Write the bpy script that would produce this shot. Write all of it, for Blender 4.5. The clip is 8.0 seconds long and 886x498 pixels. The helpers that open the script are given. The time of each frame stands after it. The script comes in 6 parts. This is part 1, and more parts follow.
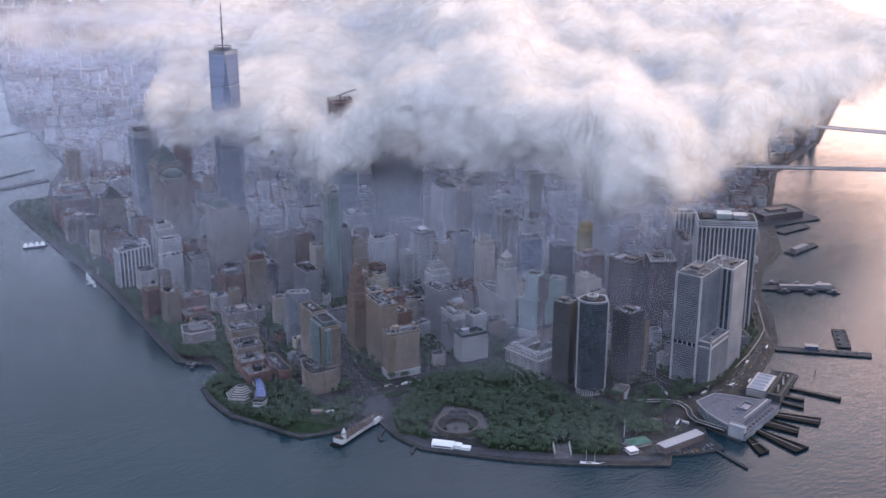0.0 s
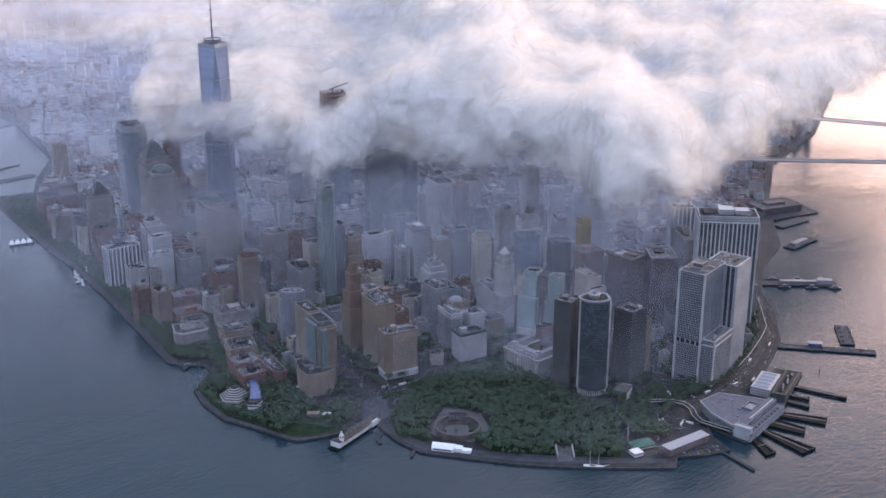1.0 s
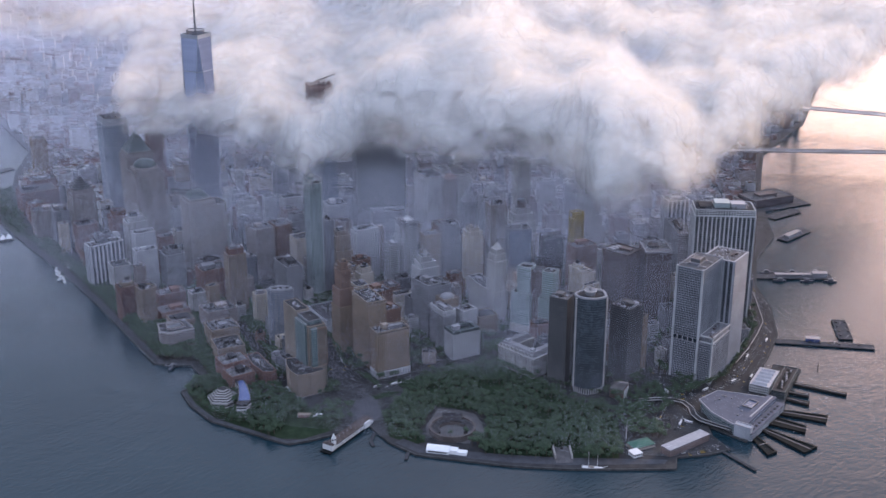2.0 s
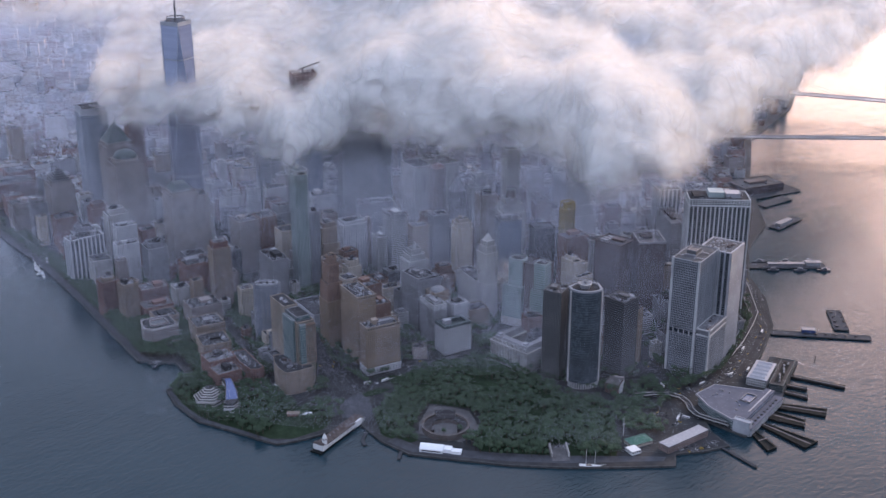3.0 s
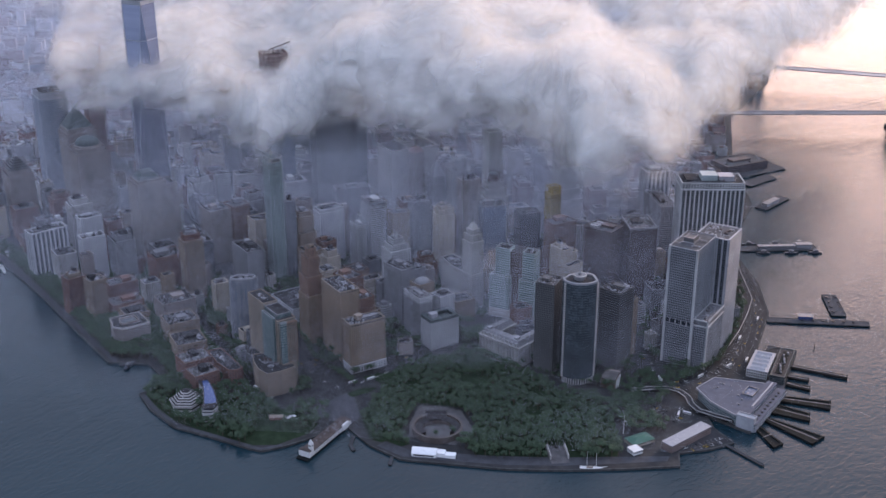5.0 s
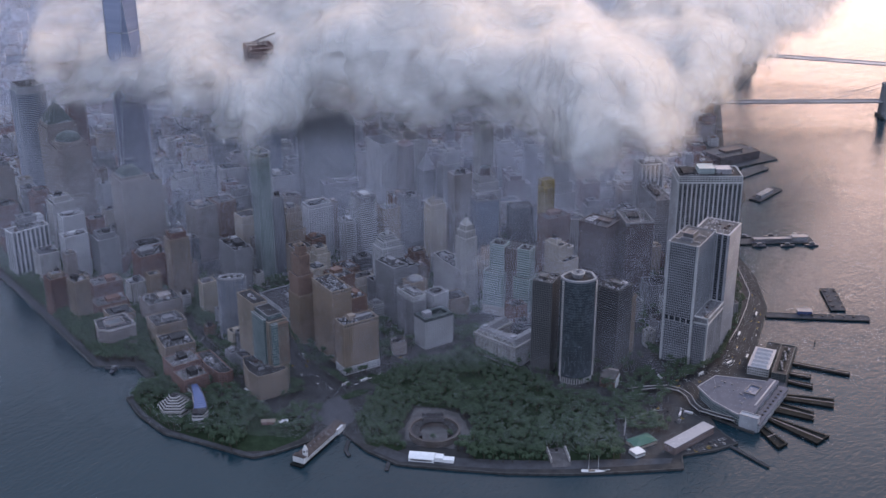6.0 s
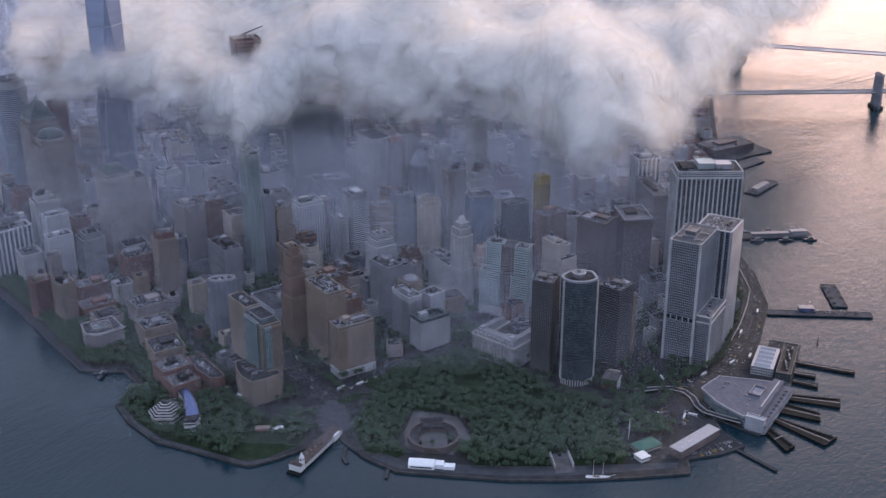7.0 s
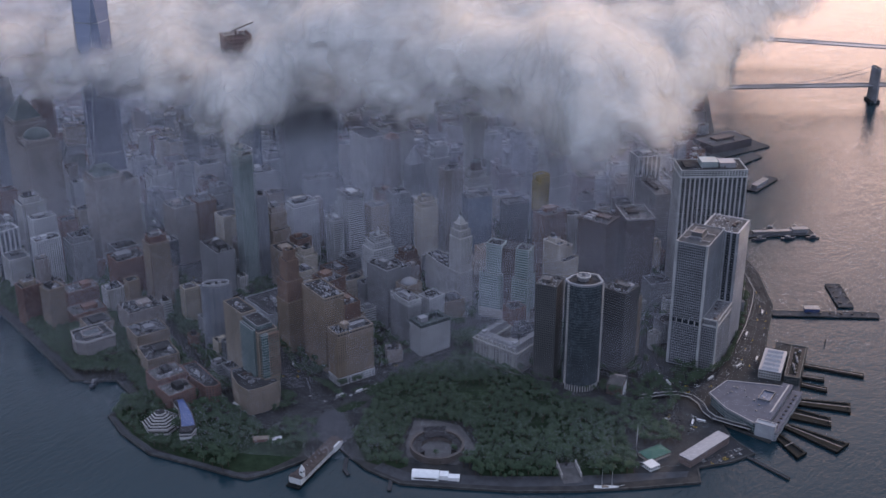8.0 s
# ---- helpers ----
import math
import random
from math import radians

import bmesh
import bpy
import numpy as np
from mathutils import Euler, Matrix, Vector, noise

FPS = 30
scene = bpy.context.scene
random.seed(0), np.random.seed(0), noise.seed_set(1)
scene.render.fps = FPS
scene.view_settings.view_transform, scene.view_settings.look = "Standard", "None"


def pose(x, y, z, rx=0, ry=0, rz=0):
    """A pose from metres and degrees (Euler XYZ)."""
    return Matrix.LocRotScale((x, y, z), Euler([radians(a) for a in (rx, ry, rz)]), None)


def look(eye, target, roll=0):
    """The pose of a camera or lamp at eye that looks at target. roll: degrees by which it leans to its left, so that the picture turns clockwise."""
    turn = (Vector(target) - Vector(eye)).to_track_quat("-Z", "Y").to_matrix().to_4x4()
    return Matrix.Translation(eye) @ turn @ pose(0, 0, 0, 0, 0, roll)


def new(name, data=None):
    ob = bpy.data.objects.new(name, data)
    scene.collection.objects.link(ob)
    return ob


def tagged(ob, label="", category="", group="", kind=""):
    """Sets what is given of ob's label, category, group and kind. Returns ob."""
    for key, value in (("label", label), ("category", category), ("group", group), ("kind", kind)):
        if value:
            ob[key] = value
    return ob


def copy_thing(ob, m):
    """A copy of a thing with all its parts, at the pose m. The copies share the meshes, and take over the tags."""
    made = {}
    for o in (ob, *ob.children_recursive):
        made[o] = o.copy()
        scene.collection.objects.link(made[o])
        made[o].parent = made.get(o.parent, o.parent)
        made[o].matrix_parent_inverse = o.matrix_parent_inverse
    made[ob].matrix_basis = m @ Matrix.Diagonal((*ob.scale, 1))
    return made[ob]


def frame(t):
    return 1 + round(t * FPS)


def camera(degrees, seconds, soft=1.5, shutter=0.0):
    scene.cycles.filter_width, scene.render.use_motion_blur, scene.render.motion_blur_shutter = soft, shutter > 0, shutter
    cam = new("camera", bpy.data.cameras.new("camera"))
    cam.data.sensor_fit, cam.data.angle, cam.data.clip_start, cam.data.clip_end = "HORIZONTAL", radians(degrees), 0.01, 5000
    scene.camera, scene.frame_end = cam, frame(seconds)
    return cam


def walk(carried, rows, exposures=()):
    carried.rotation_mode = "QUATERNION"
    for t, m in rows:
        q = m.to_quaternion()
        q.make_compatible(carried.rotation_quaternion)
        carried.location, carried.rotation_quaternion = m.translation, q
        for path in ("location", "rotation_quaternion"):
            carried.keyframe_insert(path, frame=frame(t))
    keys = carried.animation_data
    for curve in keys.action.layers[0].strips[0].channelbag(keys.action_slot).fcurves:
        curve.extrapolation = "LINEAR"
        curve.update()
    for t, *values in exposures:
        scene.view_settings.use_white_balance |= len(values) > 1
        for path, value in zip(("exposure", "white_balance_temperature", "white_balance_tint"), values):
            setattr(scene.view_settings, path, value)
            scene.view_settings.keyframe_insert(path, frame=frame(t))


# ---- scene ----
import itertools

# ---- camera ----
cam = camera(40.5, 8.0)
PATH = [
    (0, (-1170.9, -1154.1, 854.8), (-183.9, -134.2, 369.6), 0.01),
    (0.5, (-1163.2, -1131.4, 853.8), (-172.0, -118.1, 363.1), 0.01),
    (1, (-1154.5, -1108.6, 852.8), (-157.5, -104.1, 355.8), 0.03),
    (2.5, (-1127.0, -1039.6, 850.0), (-108.8, -68.6, 330.2), 0.06),
    (3, (-1117.4, -1016.4, 848.8), (-92.3, -58.0, 319.1), 0.06),
    (3.5, (-1107.9, -993.0, 847.8), (-76.3, -46.8, 308.6), 0.04),
    (4, (-1098.1, -969.1, 846.8), (-60.2, -35.0, 298.9), 0.03),
    (4.5, (-1088.1, -945.2, 846.1), (-43.7, -23.0, 290.3), 0.04),
    (6, (-1057.9, -874.4, 844.0), (5.3, 11.3, 265.1), -0.01),
    (6.5, (-1047.7, -850.6, 843.0), (21.4, 23.1, 256.8), -0.00),
    (7, (-1037.5, -826.9, 842.1), (37.0, 36.0, 249.7), -0.01),
    (7.5, (-1027.1, -803.0, 841.7), (52.4, 49.8, 243.9), -0.02),
    (8, (-1016.7, -778.9, 841.3), (67.4, 64.2, 238.1), -0.00),
]
EXPOSE = [(0, -0.02), (4, -0.18), (6, -0.28), (7.2, -0.34), (8, -0.6)]
SIZE = 0.755   # one unit of the plan below, in metres
walk(cam, [(t, look(Vector(e) * SIZE, Vector(g) * SIZE, r)) for t, e, g, r in PATH], EXPOSE)

# ---- sky and sun: a hazy early morning, the sun low in the east ----
SUN_AZIMUTH, SUN_HEIGHT = 90.0, 13.0
a, h = radians(SUN_AZIMUTH), radians(SUN_HEIGHT)
SUNWARD = Vector((math.sin(a) * math.cos(h), math.cos(a) * math.cos(h), math.sin(h)))
world = bpy.data.worlds.new("dawn_sky")
scene.world = world
world.use_nodes = True
wn, wl = world.node_tree.nodes, world.node_tree.links
sky = wn.new("ShaderNodeTexSky")
sky.sky_type, sky.sun_disc = "NISHITA", False
sky.sun_elevation, sky.sun_rotation = h, a
sky.air_density, sky.dust_density, sky.ozone_density = 1.0, 2.0, 3.0
# a thin even overcast veils the clear sky
veil = wn.new("ShaderNodeMix")
veil.data_type = "RGBA"
veil.inputs[0].default_value = 0.8
veil.inputs[7].default_value = (8.5, 9.7, 13.3, 1)
# low rosy glow added over the river, off the sun, to brighten its water
way = wn.new("ShaderNodeTexCoord")
facing = wn.new("ShaderNodeVectorMath")
facing.operation = "DOT_PRODUCT"
facing.inputs[1].default_value = Vector((math.sin(radians(67)), math.cos(radians(67)), 0.06)).normalized()
wl.new(way.outputs["Generated"], facing.inputs[0])
front = wn.new("ShaderNodeMath")
front.operation = "MAXIMUM"
front.inputs[1].default_value = 0.0
wl.new(facing.outputs["Value"], front.inputs[0])
lobe = wn.new("ShaderNodeMath")
lobe.operation = "POWER"
lobe.inputs[1].default_value = 18.0
wl.new(front.outputs[0], lobe.inputs[0])
rosy = wn.new("ShaderNodeMix")
rosy.data_type, rosy.blend_type, rosy.clamp_result = "RGBA", "ADD", False
rosy.inputs[7].default_value = (47, 28, 20, 1)
wl.new(lobe.outputs[0], rosy.inputs[0])
wn["Background"].inputs["Strength"].default_value = 0.15
wl.new(sky.outputs[0], veil.inputs[6])
# an overcast veil is a little brighter overhead
lift = wn.new("ShaderNodeSeparateXYZ")
wl.new(way.outputs["Generated"], lift.inputs[0])
fall = wn.new("ShaderNodeMapRange")
for socket, value in zip(fall.inputs[1:5], (0.2, 1.0, 0.74, 1.12)):
    socket.default_value = value
wl.new(lift.outputs["Z"], fall.inputs[0])
dim = wn.new("ShaderNodeVectorMath")
dim.operation = "SCALE"
wl.new(veil.outputs[2], dim.inputs[0])
wl.new(fall.outputs[0], dim.inputs["Scale"])
wl.new(dim.outputs[0], rosy.inputs[6])
wl.new(rosy.outputs[2], wn["Background"].inputs["Color"])
sun = bpy.data.lights.new("sun", "SUN")
sun.energy, sun.angle, sun.color = 4.4, radians(16), (1.0, 0.74, 0.58)
so = new("sun", sun)
so.matrix_world = look(SUNWARD * 3000, (0, 0, 0))
scene.cycles.transparent_max_bounces = 32
scene.cycles.max_bounces = 16
scene.cycles.diffuse_bounces = 12

# ---- materials ----
class Nodes:
    """A small chain of shader nodes."""
    def __init__(self, name):
        self.mat = bpy.data.materials.new(name)
        self.mat.use_nodes = True
        self.tree = self.mat.node_tree
        self.bsdf = self.tree.nodes["Principled BSDF"]
        self.out = self.tree.nodes["Material Output"]

    def node(self, kind, values=(), **props):
        n = self.tree.nodes.new(kind)
        if "operation" in props:
            n.operation = props["operation"]
        if "data_type" in props:
            n.data_type, n.blend_type = props["data_type"], props["blend_type"]
        if "noise_dimensions" in props:
            n.noise_dimensions = props["noise_dimensions"]
        for key, value in dict(values).items():
            if isinstance(value, bpy.types.NodeSocket):
                self.tree.links.new(value, n.inputs[key])
            else:
                n.inputs[key].default_value = value
        return n

    def set(self, **values):
        for key, value in values.items():
            socket = self.bsdf.inputs[key.replace("_", " ")]
            if isinstance(value, bpy.types.NodeSocket):
                self.tree.links.new(value, socket)
            else:
                socket.default_value = value
        return self

    def coords(self, stretch=(1, 1, 1), kind="Object"):
        c = self.node("ShaderNodeTexCoord")
        return self.node("ShaderNodeMapping", {"Vector": c.outputs[kind], "Scale": stretch}).outputs[0]

    def noise(self, scale, detail=4, stretch=(1, 1, 1), rough=0.55, kind="Object", warp=0.0):
        return self.node("ShaderNodeTexNoise", {"Vector": self.coords(stretch, kind), "Scale": scale, "Detail": detail,
                                                "Roughness": rough, "Distortion": warp}).outputs["Fac"]

    def ramp(self, fac, low, high, at=(0.3, 0.7)):
        r = self.node("ShaderNodeValToRGB", {"Fac": fac})
        r.color_ramp.elements[0].position, r.color_ramp.elements[1].position = at
        r.color_ramp.elements[0].color, r.color_ramp.elements[1].color = (*low, 1), (*high, 1)
        return r.outputs[0]

    def mix(self, fac, one, two, mode="MIX"):
        m = self.node("ShaderNodeMix", data_type="RGBA", blend_type=mode)
        for socket, value in ((m.inputs[0], fac), (m.inputs[6], one), (m.inputs[7], two)):
            if isinstance(value, bpy.types.NodeSocket):
                self.tree.links.new(value, socket)
            else:
                socket.default_value = value if not isinstance(value, tuple) else (*value, 1)
        return m.outputs[2]

    def math(self, op, one, two=0.0):
        m = self.node("ShaderNodeMath", operation=op)
        for socket, value in zip(m.inputs, (one, two)):
            if isinstance(value, bpy.types.NodeSocket):
                self.tree.links.new(value, socket)
            else:
                socket.default_value = value
        return m.outputs[0]

    def bump(self, height, strength=0.3, distance=0.1):
        return self.node("ShaderNodeBump", {"Height": height, "Strength": strength, "Distance": distance}).outputs[0]


def tone(c, k):
    return tuple(min(1.0, v * k) for v in c)


WALLS = {}


def wall(name, c, rough=0.85, streak=0.35):
    """Masonry or cladding: blotches, rain streaks and fine grain."""
    if name in WALLS:
        return WALLS[name]
    grey = sum(c) / 3
    c = tuple((0.78 * v + 0.22 * grey * k) * 0.8 for v, k in zip(c, (0.86, 0.99, 1.18)))   # grime darkens by 0.8; the grey-blue mix puts haze into the colour
    n = Nodes(name)
    big = n.ramp(n.noise(0.035, 5), tone(c, 0.72), tone(c, 1.18))
    rain = n.ramp(n.noise(0.55, 3, (1, 1, 0.06)), (0.62, 0.6, 0.6), (1, 1, 1), (0.25, 0.6))
    grain = n.noise(1.1, 3)
    col = n.mix(streak, big, rain, "MULTIPLY")
    col = n.mix(0.3, col, n.ramp(grain, (0.6, 0.6, 0.6), (1.25, 1.25, 1.25)), "MULTIPLY")
    n.set(Base_Color=col, Roughness=rough, Normal=n.bump(grain, 0.35, 0.15))
    WALLS[name] = n.mat
    return n.mat


def glazing(name, dark, light, rough=0.12, share=0.75, metal=0.0):
    """Window glass varied from pane to pane (blinds, room reflections put into the colour)."""
    if name in WALLS:
        return WALLS[name]
    n = Nodes(name)
    p = n.node("ShaderNodeVectorMath", {0: n.coords((0.31, 0.31, 0.27))}, operation="FLOOR").outputs[0]
    cell = n.node("ShaderNodeTexWhiteNoise", {"Vector": p}, noise_dimensions="3D").outputs["Value"]
    col = n.ramp(cell, dark, light, (share, 1.0))
    col = n.mix(0.5, col, n.ramp(n.noise(0.03, 3), (0.5, 0.5, 0.5), (1.4, 1.4, 1.4)), "MULTIPLY")
    n.set(Base_Color=col, Roughness=n.math("ADD", n.math("MULTIPLY", cell, 0.14), rough), Metallic=metal,
          Normal=n.bump(n.noise(0.25, 2), 0.15, 0.4))
    n.bsdf.inputs["IOR"].default_value = 1.5
    WALLS[name] = n.mat
    return n.mat


def simple(name, c, rough=0.7, metal=0.0, scale=0.2, spread=0.25, bump=0.2):
    if name in WALLS:
        return WALLS[name]
    n = Nodes(name)
    f, g = n.noise(scale, 5), n.noise(scale * 9, 3)
    col = n.mix(0.35, n.ramp(f, tone(c, 1 - spread), tone(c, 1 + spread)), n.ramp(g, (0.65,) * 3, (1.2,) * 3), "MULTIPLY")
    n.set(Base_Color=col, Roughness=rough, Metallic=metal, Normal=n.bump(g, bump, 0.1))
    if rough > 0.55:   # rough surfaces: specular cut to hold down the warm glare
        n.set(Specular_IOR_Level=0.08)
    WALLS[name] = n.mat
    return n.mat


LIME = wall("pale_limestone", (0.52, 0.48, 0.45))
WHITE = wall("white_brick", (0.54, 0.52, 0.53), streak=0.25)
TAN = wall("tan_brick", (0.36, 0.27, 0.2))
OCHRE = wall("ochre_brick", (0.37, 0.26, 0.17))
BROWN = wall("brown_brick", (0.24, 0.13, 0.09))
RED = wall("red_brick", (0.27, 0.14, 0.11))
ROSE = wall("rose_granite", (0.34, 0.28, 0.26))
GREY = wall("grey_granite", (0.3, 0.29, 0.31))
DARK = wall("dark_cladding", (0.08, 0.075, 0.082), 0.5)
UMBER = wall("umber_cladding", (0.12, 0.08, 0.075), 0.6)
STEEL = wall("pale_aluminium_cladding", (0.42, 0.42, 0.45), 0.45, 0.2)
PALE = wall("pale_concrete", (0.55, 0.53, 0.52))
CREAM = wall("cream_brick", (0.58, 0.48, 0.37))
NETTING = wall("red_brown_netting", (0.3, 0.17, 0.155), 0.8)
ORANGE = wall("orange_brown_brick", (0.33, 0.2, 0.145))
GOLD = wall("gold_netting", (0.6, 0.42, 0.08), 0.6)
MINT = wall("pale_green_spandrel", (0.4, 0.46, 0.45), 0.4, 0.15)
COPPER = wall("dark_green_copper", (0.075, 0.095, 0.1), 0.6)
PANE = glazing("dark_window_glass", (0.02, 0.026, 0.038), (0.14, 0.13, 0.14))
BLUE = glazing("blue_curtain_glass", (0.05, 0.075, 0.13), (0.12, 0.16, 0.24), 0.06, 0.4)
TEAL = glazing("green_curtain_glass", (0.05, 0.085, 0.09), (0.16, 0.22, 0.22), 0.08, 0.4)
BLACK = glazing("black_curtain_glass", (0.028, 0.033, 0.042), (0.055, 0.06, 0.07), 0.06, 0.85)
NAVY = glazing("navy_curtain_glass", (0.045, 0.056, 0.068), (0.075, 0.09, 0.104), 0.05, 0.5)
SLATEFRAME = wall("slate_mullion", (0.1, 0.11, 0.125), 0.5, 0.15)
GLASSGREY = wall("grey_green_spandrel", (0.36, 0.4, 0.41), 0.4, 0.15)
GRID = wall("grey_aluminium_grid", (0.3, 0.3, 0.33), 0.45, 0.2)
def tower_glass():
    """Smooth mirror glass whose storeys differ a little."""
    n = Nodes("silver_curtain_glass")
    p = n.node("ShaderNodeVectorMath", {0: n.coords((0.0, 0.0, 0.26))}, operation="FLOOR").outputs[0]
    cell = n.node("ShaderNodeTexWhiteNoise", {"Vector": p}, noise_dimensions="3D").outputs["Value"]
    col = n.mix(0.4, n.ramp(cell, (0.3, 0.33, 0.46), (0.38, 0.41, 0.55), (0, 1)), n.ramp(n.noise(0.012, 2), (0.8, 0.8, 0.8), (1.15, 1.15, 1.15)), "MULTIPLY")
    n.set(Base_Color=col, Roughness=n.math("ADD", n.math("MULTIPLY", cell, 0.1), 0.08), Metallic=0.7)
    return n.mat


MIRROR = tower_glass()
TAR = simple("roof_felt", (0.05, 0.049, 0.054), 0.9, scale=0.08, spread=0.4)
GRAVEL = simple("pale_roof_gravel", (0.1, 0.097, 0.102), 0.9, scale=0.08, spread=0.3)
PLANT = simple("grey_sheet_metal", (0.18, 0.18, 0.2), 0.5, 0.3, 0.3)
LIGHTBOX = simple("white_sheet_metal", (0.3, 0.3, 0.33), 0.45, 0.1, 0.3, 0.15)


# ---- mesh building ----
class Shape:
    """Vertices and faces gathered for one mesh."""
    def __init__(self):
        self.v, self.f = [], []

    def add(self, v, f):
        k = len(self.v)
        self.v.extend(v)
        self.f.extend([tuple(i + k for i in q) for q in f])
        return self

    def box(self, x0, y0, z0, x1, y1, z1):
        return self.add([(x0, y0, z0), (x1, y0, z0), (x1, y1, z0), (x0, y1, z0), (x0, y0, z1), (x1, y0, z1), (x1, y1, z1), (x0, y1, z1)],
                        [(3, 2, 1, 0), (4, 5, 6, 7), (0, 1, 5, 4), (1, 2, 6, 5), (2, 3, 7, 6), (3, 0, 4, 7)])

    def prism(self, poly, z0, z1, top=True, foot=None):
        n = len(poly)
        foot = foot or poly
        faces = [(i, (i + 1) % n, n + (i + 1) % n, n + i) for i in range(n)]
        if top:
            faces.append(tuple(range(n, 2 * n)))
        return self.add([(x, y, z0) for x, y in foot] + [(x, y, z1) for x, y in poly], faces)

    def ring(self, inner, outer, z0, z1):
        """A closed band between two outlines."""
        n = len(inner)
        v = [(x, y, z) for poly in (inner, outer) for z in (z0, z1) for x, y in poly]
        f = []
        for i in range(n):
            j = (i + 1) % n
            f += [(2 * n + i, 2 * n + j, 3 * n + j, 3 * n + i), (n + i, 3 * n + i, 3 * n + j, n + j),
                  (i, j, 2 * n + j, 2 * n + i), (i, n + i, n + j, j)]
        return self.add(v, f)

    def tube(self, x, y, z0, z1, r0, r1, n=10):
        a = [2 * math.pi * i / n for i in range(n)]
        return self.prism([(x + r1 * math.cos(t), y + r1 * math.sin(t)) for t in a], z0, z1,
                          foot=[(x + r0 * math.cos(t), y + r0 * math.sin(t)) for t in a])

    def beam(self, p, q, w):
        """A square bar from p to q."""
        p, q = Vector(p), Vector(q)
        d = (q - p).normalized()
        s = d.cross(Vector((0, 0, 1)))
        s = (s if s.length > 1e-3 else Vector((1, 0, 0))).normalized() * w / 2
        u = d.cross(s).normalized() * w / 2
        v = [e + a * s + b * u for e in (p, q) for a, b in ((-1, -1), (1, -1), (1, 1), (-1, 1))]
        return self.add([tuple(i) for i in v], [(3, 2, 1, 0), (4, 5, 6, 7), (0, 1, 5, 4), (1, 2, 6, 5), (2, 3, 7, 6), (3, 0, 4, 7)])

    def mesh(self, name):
        m = bpy.data.meshes.new(name)
        m.from_pydata(self.v, [], self.f)
        m.validate()
        return m


def part(name, shape, mat, parent=None, label="", smooth=False):
    m = shape if isinstance(shape, bpy.types.Mesh) else shape.mesh(name)
    if not m.materials:
        m.materials.append(mat)
    if parent is None or (parent.type == "MESH" and parent.parent is None):
        m.transform(Matrix.Scale(SIZE, 4))
    if smooth:
        m.polygons.foreach_set("use_smooth", [True] * len(m.polygons))
    ob = new(name, m)
    if parent:
        ob.parent = parent
    if name in ("facade", "arcade", "mullion_frame", "upper_hall", "ground_floor", "edge_strip", "roof_clutter", "safety_net"):
        ob["kind"] = "stuff"   # many small pieces that cannot be picked apart
    return tagged(ob, label)


def thing(name, label, category, x=0, y=0, z=0, turn=0, group="", kind=""):
    ob = new(name)
    ob.matrix_basis = pose(x * SIZE, y * SIZE, z * SIZE, 0, 0, turn) @ Matrix.Scale(SIZE, 4)
    return tagged(ob, label, category, group, kind)


def rect(x0, y0, x1, y1):
    return [(x0, y0), (x1, y0), (x1, y1), (x0, y1)]


def oval(cx, cy, a, b, n=20, start=0.0, end=360.0):
    closed = end - start >= 360
    k = n if closed else n - 1
    return [(cx + a * math.cos(radians(start + (end - start) * i / k)), cy + b * math.sin(radians(start + (end - start) * i / k))) for i in range(n)]


def grow(poly, d):
    """The outline moved outwards by d (inwards if negative)."""
    n, out = len(poly), []
    for i in range(n):
        (ax, ay), (bx, by), (cx, cy) = poly[i - 1], poly[i], poly[(i + 1) % n]
        e1, e2 = Vector((bx - ax, by - ay)).normalized(), Vector((cx - bx, cy - by)).normalized()
        n1, n2 = Vector((e1.y, -e1.x)), Vector((e2.y, -e2.x))
        m = (n1 + n2) / max(0.25, 1 + n1.dot(n2))
        out.append((bx + m.x * d, by + m.y * d))
    return out


# facade styles: bay width, storey height, pier width, spandrel height, depth of piers, depth of spandrels
STYLES = {
    "punched": (3.4, 3.7, 1.35, 1.5, 0.4, 0.32),
    "fine": (2.6, 3.4, 1.2, 1.5, 0.3, 0.24),
    "piers": (3.2, 3.8, 1.5, 1.3, 0.7, 0.15),
    "stripes": (8.2, 3.9, 2.4, 0.5, 1.6, 0.1),
    "bands": (60.0, 3.8, 0.8, 1.8, 0.1, 0.4),
    "curtain": (3.0, 3.9, 0.28, 0.7, 0.22, 0.15),
    "grid": (2.9, 3.7, 0.8, 1.1, 0.6, 0.5),
    "deep": (4.6, 3.9, 1.4, 1.5, 0.8, 0.6),
    "sleek": (3.0, 3.9, 0.18, 0.4, 0.12, 0.06),
    "blank": (9.0, 12.0, 8.6, 11.5, 0.12, 0.1),
}


